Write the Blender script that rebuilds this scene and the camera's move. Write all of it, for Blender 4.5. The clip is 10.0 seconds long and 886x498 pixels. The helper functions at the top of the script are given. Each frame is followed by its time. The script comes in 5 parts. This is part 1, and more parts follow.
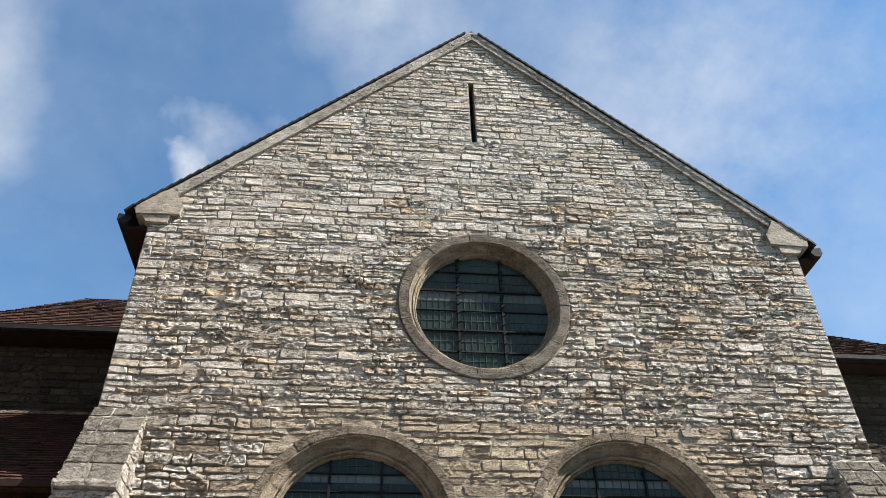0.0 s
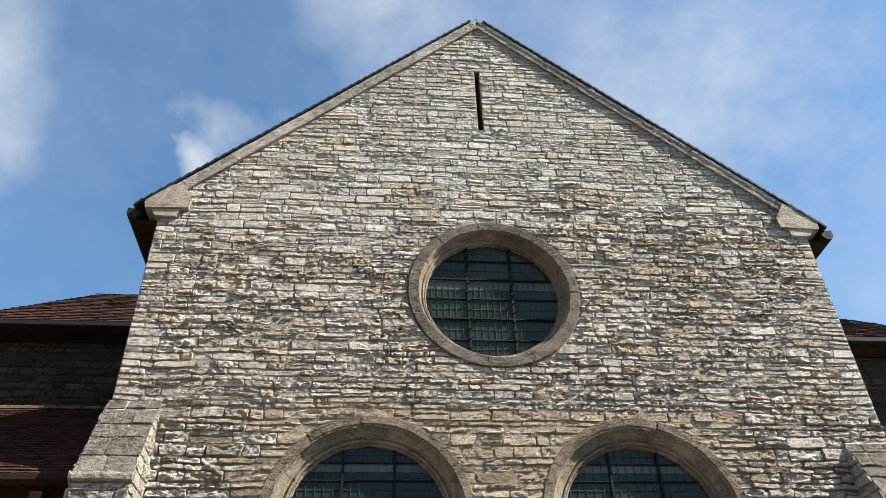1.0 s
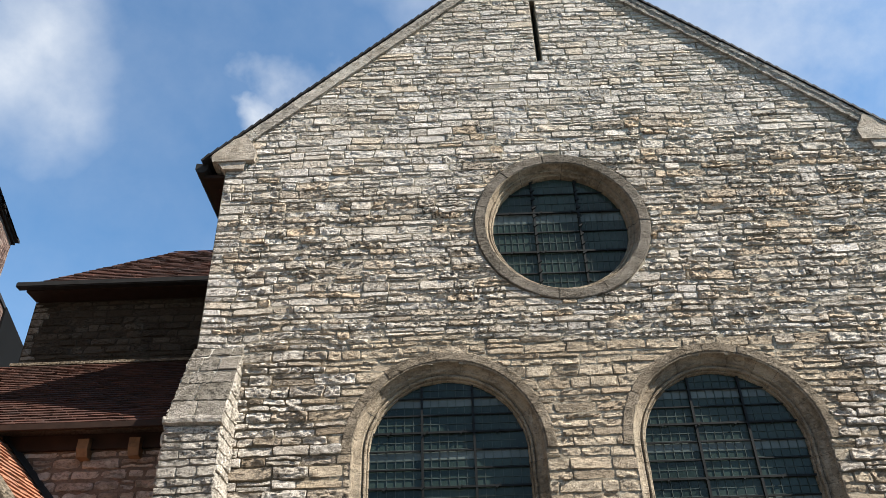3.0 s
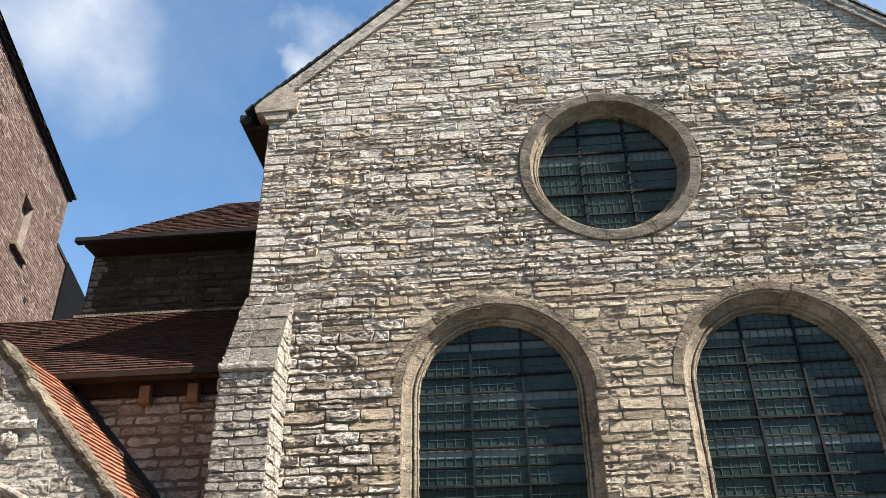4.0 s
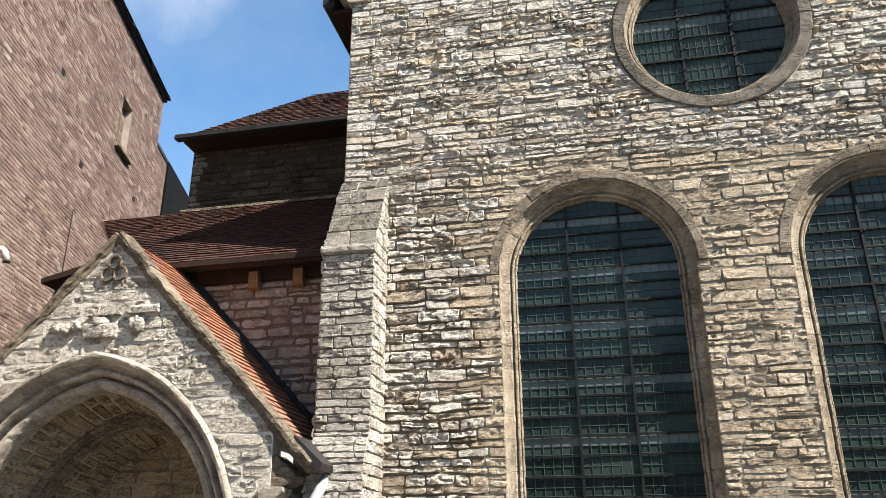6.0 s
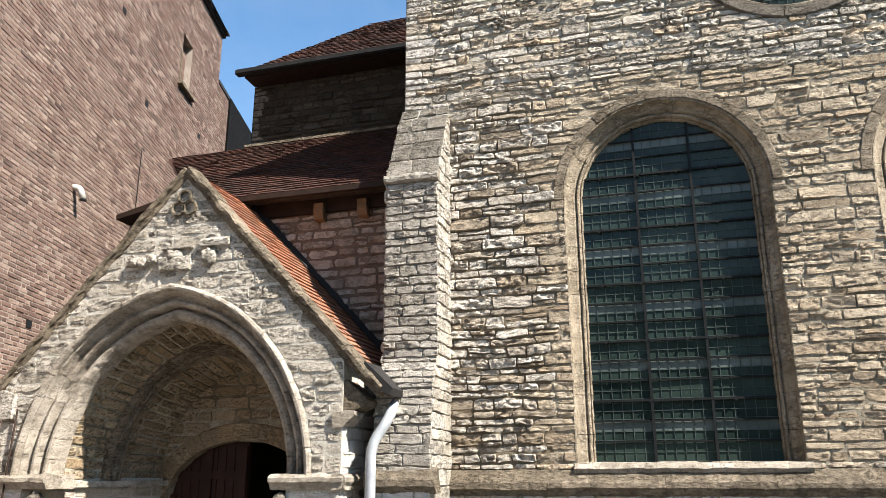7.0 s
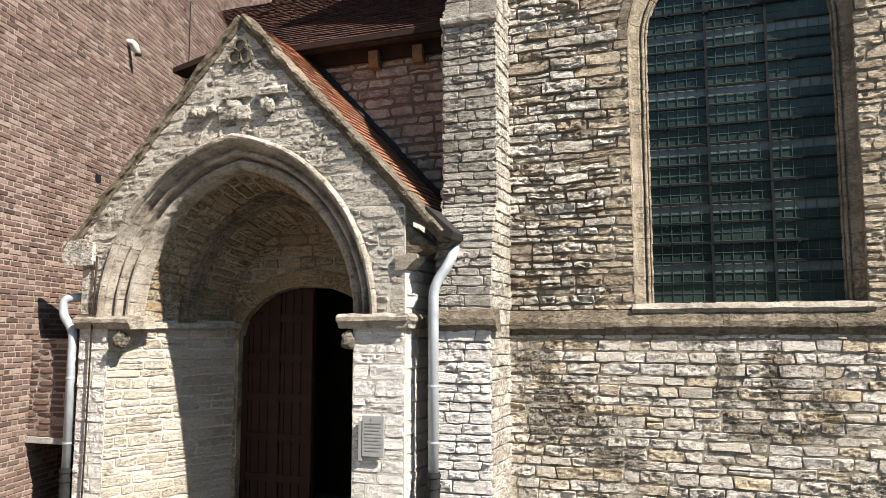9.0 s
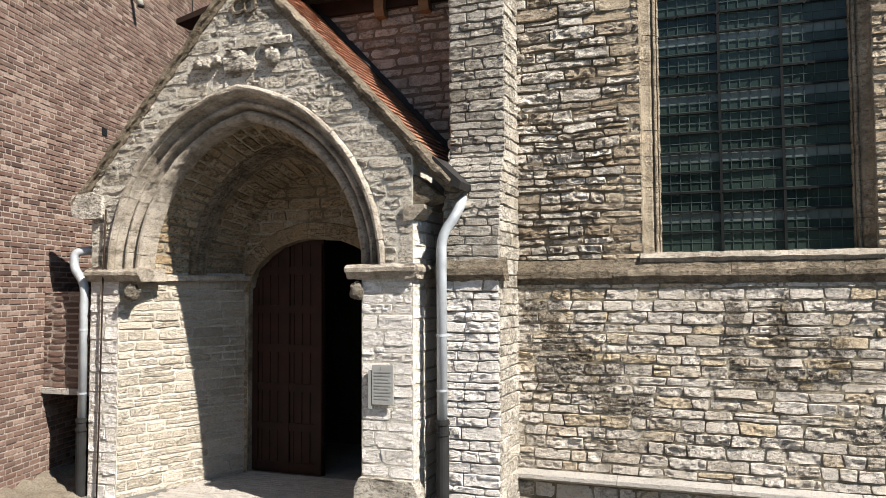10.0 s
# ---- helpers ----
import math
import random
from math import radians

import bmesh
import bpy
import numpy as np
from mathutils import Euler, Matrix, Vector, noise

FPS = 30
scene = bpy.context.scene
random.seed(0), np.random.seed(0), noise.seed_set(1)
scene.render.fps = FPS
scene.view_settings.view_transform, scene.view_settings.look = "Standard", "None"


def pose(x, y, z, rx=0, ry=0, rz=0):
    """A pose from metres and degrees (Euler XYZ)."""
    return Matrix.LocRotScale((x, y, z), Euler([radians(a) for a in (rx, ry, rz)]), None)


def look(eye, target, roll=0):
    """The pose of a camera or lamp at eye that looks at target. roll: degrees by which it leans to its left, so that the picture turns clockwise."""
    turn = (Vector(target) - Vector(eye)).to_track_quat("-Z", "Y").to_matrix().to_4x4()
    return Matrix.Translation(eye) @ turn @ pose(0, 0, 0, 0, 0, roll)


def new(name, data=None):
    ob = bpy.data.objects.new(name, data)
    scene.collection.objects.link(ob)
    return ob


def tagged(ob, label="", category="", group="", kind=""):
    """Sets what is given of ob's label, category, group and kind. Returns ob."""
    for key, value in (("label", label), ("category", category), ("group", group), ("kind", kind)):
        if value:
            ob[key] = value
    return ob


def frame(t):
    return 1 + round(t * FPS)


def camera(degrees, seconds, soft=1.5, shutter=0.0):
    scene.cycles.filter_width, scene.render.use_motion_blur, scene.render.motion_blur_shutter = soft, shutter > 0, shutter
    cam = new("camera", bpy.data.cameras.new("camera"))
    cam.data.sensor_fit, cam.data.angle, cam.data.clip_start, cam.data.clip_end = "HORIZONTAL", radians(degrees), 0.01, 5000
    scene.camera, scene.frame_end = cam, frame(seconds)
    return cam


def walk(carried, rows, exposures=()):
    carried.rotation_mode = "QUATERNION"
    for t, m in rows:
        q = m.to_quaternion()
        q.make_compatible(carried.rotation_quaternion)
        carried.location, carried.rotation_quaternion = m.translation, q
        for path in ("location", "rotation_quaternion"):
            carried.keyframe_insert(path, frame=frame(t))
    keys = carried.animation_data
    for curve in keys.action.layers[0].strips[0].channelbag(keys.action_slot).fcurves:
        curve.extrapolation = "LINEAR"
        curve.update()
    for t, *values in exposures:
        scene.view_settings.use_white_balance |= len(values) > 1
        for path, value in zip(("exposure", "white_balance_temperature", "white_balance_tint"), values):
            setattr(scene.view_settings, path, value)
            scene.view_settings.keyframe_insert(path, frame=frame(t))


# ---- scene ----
cam = camera(59.5, 10.0, soft=0.8)
PATH = [
    (0.0, (-1.325, -7.338, 2.150), (-1.163, -5.958, 3.230), -1.4),
    (0.5, (-1.303, -7.340, 2.142), (-1.151, -5.954, 3.216), -1.6),
    (1.0, (-1.330, -7.325, 2.133), (-1.186, -5.930, 3.197), -1.9),
    (1.5, (-1.338, -7.312, 2.109), (-1.213, -5.903, 3.157), -2.2),
    (2.0, (-1.336, -7.296, 2.105), (-1.246, -5.866, 3.128), -2.5),
    (3.5, (-1.335, -7.223, 2.065), (-1.397, -5.725, 2.988), -1.4),
    (4.0, (-1.304, -7.208, 2.064), (-1.424, -5.681, 2.931), -1.1),
    (4.5, (-1.338, -7.202, 2.049), (-1.506, -5.655, 2.871), -0.8),
    (5.0, (-1.353, -7.194, 2.046), (-1.578, -5.626, 2.813), -0.5),
    (5.5, (-1.373, -7.179, 2.013), (-1.641, -5.591, 2.721), -0.5),
    (6.8, (-1.412, -7.115, 1.953), (-1.865, -5.497, 2.480), -0.1),
    (7.0, (-1.423, -7.112, 1.952), (-1.902, -5.493, 2.449), -0.1),
    (7.5, (-1.447, -7.109, 1.914), (-1.991, -5.491, 2.343), -0.1),
    (8.0, (-1.478, -7.119, 1.885), (-2.050, -5.491, 2.230), -0.1),
    (8.5, (-1.499, -7.122, 1.832), (-2.094, -5.488, 2.101), 0.0),
    (9.0, (-1.514, -7.127, 1.799), (-2.118, -5.485, 1.991), 0.0),
    (9.5, (-1.511, -7.112, 1.758), (-2.127, -5.469, 1.902), -0.1),
    (10.0, (-1.513, -7.123, 1.751), (-2.137, -5.480, 1.843), -0.3),
]
walk(cam, [(t, look(eye, target, roll)) for t, eye, target, roll in PATH], [(0.0, 1.36), (3.0, 1.44), (5.5, 1.72), (8.0, 1.62), (9.5, 1.38), (10.0, 1.30)])

# ---- light ----
SUN_AZ, SUN_EL = radians(21), radians(45)  # the sun stands off the facade's right end, a little in front of it
TO_SUN = Vector((math.cos(SUN_EL) * math.cos(SUN_AZ), -math.cos(SUN_EL) * math.sin(SUN_AZ), math.sin(SUN_EL)))
sun = new("sun", bpy.data.lights.new("sun", "SUN"))
sun.data.energy, sun.data.angle, sun.data.color = 5.0, radians(0.53), (1.0, 0.95, 0.87)
sun.matrix_world = look(TO_SUN * 60, (0, 0, 0))

world = bpy.data.worlds.new("sky")
scene.world = world
world.use_nodes = True
wn, wl = world.node_tree.nodes, world.node_tree.links
wn.clear()
w_out, w_bg, w_sky = wn.new("ShaderNodeOutputWorld"), wn.new("ShaderNodeBackground"), wn.new("ShaderNodeTexSky")
w_sky.sky_type, w_sky.sun_disc = "NISHITA", False
w_sky.sun_elevation, w_sky.sun_rotation = SUN_EL, math.atan2(TO_SUN.x, TO_SUN.y)
w_sky.air_density, w_sky.dust_density, w_sky.ozone_density = 1.0, 0.3, 2.5
w_bg.inputs["Strength"].default_value = 0.044
w_tc, w_noise = wn.new("ShaderNodeTexCoord"), wn.new("ShaderNodeTexNoise")
w_noise.inputs["Scale"].default_value, w_noise.inputs["Detail"].default_value, w_noise.inputs["Roughness"].default_value = 3.2, 9, 0.6
wl.new(w_tc.outputs["Generated"], w_noise.inputs["Vector"])
# clouds: a thin veil and a few separate puffs, each about a direction in the sky
def w_math(op, a, b=None, c=None):
    n = wn.new("ShaderNodeMath")
    n.operation = op
    for i, v in enumerate((a, b, c)):
        if v is None:
            continue
        if isinstance(v, (int, float)):
            n.inputs[i].default_value = v
        else:
            wl.new(v, n.inputs[i])
    return n.outputs[0]


puffs = [((-0.47, 0.59, 0.675), 0.14, 0.42), ((-0.215, 0.72, 0.65), 0.042, 0.9), ((0.0, 0.57, 0.82), 0.13, 0.4),
         ((0.40, 0.60, 0.69), 0.36, 0.42), ((-0.18, 0.69, 0.70), 0.05, 0.5), ((0.3, -0.8, 0.55), 0.5, 0.5), ((-0.6, -0.5, 0.6), 0.4, 0.5)]
total = w_math("MULTIPLY", w_noise.outputs["Fac"], 0.20)
w_warp, w_warped = wn.new("ShaderNodeTexNoise"), wn.new("ShaderNodeVectorMath")
w_warp.inputs["Scale"].default_value, w_warp.inputs["Detail"].default_value = 7.0, 6
wl.new(w_tc.outputs["Generated"], w_warp.inputs["Vector"])
w_warped.operation = "MULTIPLY_ADD"
wl.new(w_warp.outputs["Color"], w_warped.inputs[0])
w_warped.inputs[1].default_value = (0.2, 0.2, 0.2)
wl.new(w_tc.outputs["Generated"], w_warped.inputs[2])
w_shift = wn.new("ShaderNodeVectorMath")
w_shift.inputs[1].default_value = (-0.1, -0.1, -0.1)
wl.new(w_warped.outputs[0], w_shift.inputs[0])
for direction, spread, weight in puffs:
    away = wn.new("ShaderNodeVectorMath")
    away.operation = "DISTANCE"
    wl.new(w_shift.outputs[0], away.inputs[0])
    away.inputs[1].default_value = direction
    ball = w_math("SUBTRACT", 1.0, w_math("DIVIDE", away.outputs["Value"], spread))
    ball = w_math("MULTIPLY", w_math("MAXIMUM", ball, 0.0), weight * 1.6)
    total = w_math("ADD", total, ball)
shape = w_math("MULTIPLY", total, w_math("MULTIPLY_ADD", w_noise.outputs["Fac"], 3.0, -0.85))
shape = w_math("MINIMUM", w_math("MAXIMUM", shape, 0.0), 0.85)
w_mix = wn.new("ShaderNodeMix")
w_mix.data_type = "RGBA"
wl.new(shape, w_mix.inputs["Factor"])
w_tint = wn.new("ShaderNodeMix")
w_tint.data_type, w_tint.blend_type = "RGBA", "MULTIPLY"
w_tint.inputs["Factor"].default_value = 1.0
wl.new(w_sky.outputs["Color"], w_tint.inputs["A"])
w_tint.inputs["B"].default_value = (1.12, 1.65, 1.82, 1)
wl.new(w_tint.outputs["Result"], w_mix.inputs["A"])
w_mix.inputs["B"].default_value = (7.8, 8.2, 8.7, 1)
wl.new(w_mix.outputs["Result"], w_bg.inputs["Color"])
wl.new(w_bg.outputs[0], w_out.inputs[0])


# ---- materials ----
class Shade:
    """Short hand for a node material."""

    def __init__(self, name):
        self.m = bpy.data.materials.new(name)
        self.m.use_nodes = True
        self.n, self.l = self.m.node_tree.nodes, self.m.node_tree.links
        self.b = self.n["Principled BSDF"]
        self.pos = self.n.new("ShaderNodeNewGeometry")

    def feed(self, socket, v):
        if isinstance(v, bpy.types.NodeSocket):
            self.l.new(v, socket)
        else:
            socket.default_value = (*v, 1) if isinstance(v, tuple) and len(v) == 3 and socket.type == "RGBA" else v

    def math(self, op, a, b=0.0, c=0.0):
        n = self.n.new("ShaderNodeMath")
        n.operation = op
        for i, v in enumerate((a, b, c)):
            self.feed(n.inputs[i], v)
        return n.outputs[0]

    def noise(self, scale, detail=4, rough=0.55, stretch=(1, 1, 1), shift=(0, 0, 0)):
        m, n = self.n.new("ShaderNodeMapping"), self.n.new("ShaderNodeTexNoise")
        self.l.new(self.pos.outputs["Position"], m.inputs["Vector"])
        m.inputs["Scale"].default_value, m.inputs["Location"].default_value = stretch, shift
        self.l.new(m.outputs[0], n.inputs["Vector"])
        n.inputs["Scale"].default_value, n.inputs["Detail"].default_value, n.inputs["Roughness"].default_value = scale, detail, rough
        return n.outputs["Fac"]

    def ramp(self, fac, *stops):
        r = self.n.new("ShaderNodeValToRGB")
        e = r.color_ramp.elements
        while len(e) < len(stops):
            e.new(0.5)
        for s, (p, c) in zip(e, stops):
            s.position, s.color = p, (*c, 1) if isinstance(c, tuple) else (c, c, c, 1)
        self.feed(r.inputs[0], fac)
        return r.outputs[0]

    def mix(self, fac, a, b, how="MIX"):
        x = self.n.new("ShaderNodeMix")
        x.data_type, x.blend_type = "RGBA", how
        self.feed(x.inputs["Factor"], fac)
        self.feed(x.inputs["A"], a)
        self.feed(x.inputs["B"], b)
        return x.outputs["Result"]

    def chance(self):
        """A number for each piece: of the object and of the island."""
        o = self.n.new("ShaderNodeObjectInfo")
        return self.math("FRACT", self.math("ADD", o.outputs["Random"], self.pos.outputs["Random Per Island"]))

    def bump(self, height, strength=0.4, distance=0.01):
        n = self.n.new("ShaderNodeBump")
        n.inputs["Strength"].default_value, n.inputs["Distance"].default_value = strength, distance
        self.feed(n.inputs["Height"], height)
        self.l.new(n.outputs[0], self.b.inputs["Normal"])

    def done(self, colour, rough=0.85, metal=0.0):
        self.feed(self.b.inputs["Base Color"], colour)
        self.feed(self.b.inputs["Roughness"], rough)
        self.feed(self.b.inputs["Metallic"], metal)
        return self.m


def stone_material(name, tones, dirt=(0.10, 0.075, 0.05), dirt_at=0.62, pits=0.5, lichen=0.0, streak=False, crust=0.0, erode=0.0):
    """Limestone: a tone for each stone, a patina in patches, dark pits."""
    s = Shade(name)
    k = len(tones)
    tones = [(min(1, r * 1.05), g, b * 0.99) for r, g, b in tones]
    base = s.ramp(s.chance(), *[(i / (k - 1), c) for i, c in enumerate(tones)])
    patch = s.ramp(s.noise(1.1, 6, 0.62), (dirt_at - 0.14, 0.0), (dirt_at + 0.14, 0.85))
    patch = s.math("MULTIPLY", patch, s.ramp(s.noise(11, 5, 0.7), (0.3, 0.25), (0.65, 1.0)))
    c = s.mix(patch, base, dirt)
    fine = s.noise(38, 6, 0.7, (1, 1, 1.5))
    c = s.mix(s.ramp(fine, (0.36, pits), (0.46, 0.0)), c, tuple(0.30 * v for v in tones[0]))
    c = s.mix(s.ramp(s.noise(26, 6, 0.78, (0.75, 0.75, 2.0), (2, 6, 4)), (0.355, min(1.0, pits * 1.25)), (0.42, 0.0)), c, tuple(0.14 * v for v in tones[0]))
    c = s.mix(s.ramp(s.noise(90, 3, 0.7), (0.40, 0.22), (0.6, 0.0)), c, tuple(0.45 * v for v in tones[-1]))
    worm = None
    if erode:
        # weathering: long, flat, winding pits, strong on some stones and in some stretches of the wall; their colour
        # holds black crust and the shadow bump cannot cast
        m, w, v = s.n.new("ShaderNodeMapping"), s.n.new("ShaderNodeTexNoise"), s.n.new("ShaderNodeVectorMath")
        s.l.new(s.pos.outputs["Position"], m.inputs["Vector"])
        m.inputs["Scale"].default_value = (1, 1, 1.9)
        w.inputs["Scale"].default_value, w.inputs["Detail"].default_value = 7.0, 3
        s.l.new(s.pos.outputs["Position"], w.inputs["Vector"])
        v.operation = "MULTIPLY_ADD"
        s.l.new(w.outputs["Color"], v.inputs[0])
        v.inputs[1].default_value = (0.10, 0.10, 0.10)
        s.l.new(m.outputs[0], v.inputs[2])
        t = s.n.new("ShaderNodeTexNoise")
        s.l.new(v.outputs[0], t.inputs["Vector"])
        t.inputs["Scale"].default_value, t.inputs["Detail"].default_value, t.inputs["Roughness"].default_value = 21.0, 7, 0.66
        worm = s.ramp(t.outputs["Fac"], (0.43, 1.0), (0.485, 0.0))
        some = s.ramp(s.math("FRACT", s.math("MULTIPLY", s.chance(), 7.31)), (0.12, 0.12), (0.42, 1.0))
        some = s.math("MULTIPLY", some, s.ramp(s.noise(0.7, 4, 0.6, (1, 1, 1.4), (5, 0, 2)), (0.36, 0.35), (0.56, 1.0)))
        worm = s.math("MULTIPLY", worm, some)
        c = s.mix(s.math("MULTIPLY", worm, erode), c, tuple(0.17 * v for v in tones[0]))
    if crust:
        skin = s.ramp(s.noise(4.5, 7, 0.72, (1, 1, 1.6), (4, 4, 4)), (0.46, 0.0), (0.60, 1.0))
        skin = s.math("MULTIPLY", skin, s.ramp(s.noise(24, 5, 0.75), (0.36, 0.35), (0.58, crust)))
        c = s.mix(skin, c, tuple(0.55 * v for v in dirt))
    if streak:
        run = s.ramp(s.noise(2.6, 5, 0.6, (1, 1, 0.3), (3, 1, 8)), (0.57, 0.0), (0.68, 0.9))
        run = s.math("MULTIPLY", run, s.ramp(s.noise(14, 5, 0.7), (0.38, 0.2), (0.6, 1.0)))
        c = s.mix(run, c, (0.055, 0.042, 0.028))
        # soot and moss stains of their own shapes on the wall
        for x, z, rx, rz in ((-1.55, 1.36, 0.09, 0.36), (-1.17, 1.42, 0.11, 0.42), (-0.78, 1.16, 0.14, 0.24), (-2.70, 0.95, 0.26, 0.22), (-3.05, 1.12, 0.30, 0.34), (-3.20, 1.55, 0.22, 0.25), (-2.45, 0.72, 0.3, 0.12), (-1.25, 0.98, 0.4, 0.10), (-0.2, 0.6, 0.4, 0.2)):
            m, d = s.n.new("ShaderNodeMapping"), s.n.new("ShaderNodeVectorMath")
            s.l.new(s.pos.outputs["Position"], m.inputs["Vector"])
            m.inputs["Scale"].default_value, m.inputs["Location"].default_value = (1 / rx, 0, 1 / rz), (-x / rx, 0, -z / rz)
            d.operation = "LENGTH"
            s.l.new(m.outputs[0], d.inputs[0])
            blot = s.math("SUBTRACT", s.math("MULTIPLY_ADD", s.noise(7, 9, 0.82), 4.2, -1.05), d.outputs["Value"])
            c = s.mix(s.math("MULTIPLY", s.ramp(blot, (0.0, 0.0), (0.35, 0.85)), s.ramp(s.noise(34, 5, 0.8), (0.36, 0.3), (0.56, 1.0))), c, (0.060, 0.045, 0.030))
    if lichen:
        c = s.mix(s.ramp(s.noise(5, 5, 0.7, (1, 1, 1), (7, 3, 1)), (0.58, 0.0), (0.70, lichen)), c, (0.42, 0.30, 0.13))
    relief = s.math("ADD", s.noise(55, 6, 0.75), s.math("MULTIPLY", s.noise(26, 6, 0.78, (0.75, 0.75, 2.0), (2, 6, 4)), 1.6))
    if worm:
        relief = s.math("SUBTRACT", relief, s.math("MULTIPLY", worm, 1.5))
    s.bump(relief, 0.95, 0.018)
    s.feed(s.b.inputs["Specular IOR Level"], 0.12)
    return s.done(c, 0.95)


M_pale = stone_material("pale_limestone", [(0.530, 0.493, 0.424), (0.678, 0.641, 0.567), (0.604, 0.578, 0.519), (0.742, 0.705, 0.636), (0.572, 0.535, 0.461), (0.636, 0.551, 0.424), (0.657, 0.631, 0.572)], dirt=(0.28, 0.24, 0.18), dirt_at=0.66, pits=0.7, crust=0.25, erode=0.7)
M_rough = stone_material("weathered_limestone", [(0.540, 0.491, 0.405), (0.713, 0.664, 0.567), (0.605, 0.556, 0.470), (0.756, 0.713, 0.621), (0.508, 0.443, 0.351), (0.670, 0.529, 0.362), (0.670, 0.632, 0.545)], dirt=(0.24, 0.19, 0.13), dirt_at=0.62, pits=0.8, crust=0.35, erode=0.95)
M_crust = stone_material("crusted_limestone", [(0.62, 0.57, 0.48), (0.78, 0.74, 0.65), (0.69, 0.645, 0.55), (0.82, 0.78, 0.69), (0.44, 0.37, 0.275), (0.76, 0.72, 0.63), (0.33, 0.265, 0.185)], dirt=(0.19, 0.14, 0.09), dirt_at=0.61, pits=0.7, crust=0.55, erode=0.55)
M_tan = stone_material("tan_sandstone", [(0.415, 0.342, 0.241), (0.561, 0.483, 0.359), (0.471, 0.393, 0.286), (0.617, 0.539, 0.409), (0.371, 0.297, 0.208), (0.516, 0.438, 0.320)], dirt=(0.24, 0.187, 0.122), dirt_at=0.63, pits=0.65, crust=0.25, erode=0.35)
M_lower = stone_material("lower_limestone", [(0.572, 0.525, 0.440), (0.721, 0.673, 0.583), (0.636, 0.588, 0.503), (0.763, 0.721, 0.641), (0.551, 0.503, 0.419), (0.689, 0.572, 0.392), (0.678, 0.641, 0.572)], dirt=(0.16, 0.125, 0.082), dirt_at=0.63, pits=0.45, lichen=0.5, streak=True, erode=0.6)
M_butt = stone_material("grey_limestone", [(0.412, 0.392, 0.343), (0.510, 0.485, 0.426), (0.441, 0.412, 0.353), (0.549, 0.524, 0.461), (0.382, 0.358, 0.304)], dirt=(0.19, 0.16, 0.118), dirt_at=0.59, pits=0.65, crust=0.4, erode=0.65)
M_porch = stone_material("porch_limestone", [(0.50, 0.465, 0.39), (0.63, 0.595, 0.515), (0.56, 0.525, 0.445), (0.68, 0.645, 0.565), (0.52, 0.48, 0.395)], dirt=(0.20, 0.17, 0.12), dirt_at=0.60, pits=0.8, crust=0.5, erode=0.5)
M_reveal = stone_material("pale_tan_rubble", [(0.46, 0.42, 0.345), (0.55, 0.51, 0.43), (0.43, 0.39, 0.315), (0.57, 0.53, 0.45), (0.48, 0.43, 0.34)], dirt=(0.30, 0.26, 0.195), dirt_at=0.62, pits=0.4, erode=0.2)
# near-white tones, lighter than the porch gable's stone
M_pillar = stone_material("near_white_limestone", [(0.76, 0.735, 0.68), (0.84, 0.815, 0.76), (0.79, 0.765, 0.71), (0.86, 0.84, 0.79), (0.74, 0.71, 0.645)], dirt=(0.48, 0.44, 0.36), dirt_at=0.70, pits=0.25, erode=0.15)
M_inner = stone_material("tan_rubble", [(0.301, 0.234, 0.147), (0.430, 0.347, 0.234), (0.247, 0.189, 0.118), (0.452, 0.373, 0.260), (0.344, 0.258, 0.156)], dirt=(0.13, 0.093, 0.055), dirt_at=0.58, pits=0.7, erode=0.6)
M_pink = stone_material("pinkish_rubble", [(0.55, 0.495, 0.425), (0.68, 0.625, 0.55), (0.58, 0.52, 0.445), (0.44, 0.355, 0.285), (0.72, 0.665, 0.59), (0.50, 0.43, 0.35)], dirt=(0.24, 0.185, 0.135), dirt_at=0.57, pits=0.7, crust=0.55, erode=0.5)
M_dress = stone_material("dressed_stone", [(0.240, 0.200, 0.144), (0.336, 0.288, 0.216), (0.280, 0.236, 0.172)], dirt=(0.12, 0.095, 0.066), dirt_at=0.53, pits=0.7, crust=0.7, erode=0.5)
M_cope = stone_material("coping_stone", [(0.43, 0.385, 0.315), (0.56, 0.515, 0.435), (0.48, 0.435, 0.36)], dirt=(0.16, 0.128, 0.085), dirt_at=0.56, pits=0.6, crust=0.6)
M_vous = stone_material("grey_brown_stone", [(0.185, 0.165, 0.135), (0.25, 0.225, 0.182), (0.21, 0.187, 0.152)], dirt=(0.09, 0.074, 0.053), dirt_at=0.54, pits=0.8, crust=0.6, erode=0.4)
# aisle stone: tones lowered to carry the nave's shadow in the colour
M_dark = stone_material("shade_darkened_rubble", [(0.060, 0.050, 0.037), (0.095, 0.081, 0.062), (0.048, 0.040, 0.029), (0.125, 0.108, 0.084)], dirt=(0.035, 0.028, 0.02), dirt_at=0.54, erode=0.6)
M_head = stone_material("weathered_grey_stone", [(0.23, 0.215, 0.18), (0.31, 0.29, 0.25), (0.265, 0.245, 0.205)], dirt=(0.12, 0.10, 0.072), dirt_at=0.52, pits=0.8, crust=0.6, erode=0.7)
M_jamb = stone_material("moulded_tan_stone", [(0.36, 0.30, 0.21), (0.46, 0.40, 0.30), (0.41, 0.345, 0.25)], dirt=(0.11, 0.08, 0.05), dirt_at=0.56, pits=0.5, crust=0.45, erode=0.2)
M_slab = stone_material("pale_ledge_stone", [(0.42, 0.40, 0.36), (0.48, 0.46, 0.415)], dirt=(0.24, 0.22, 0.185), dirt_at=0.62, pits=0.3)


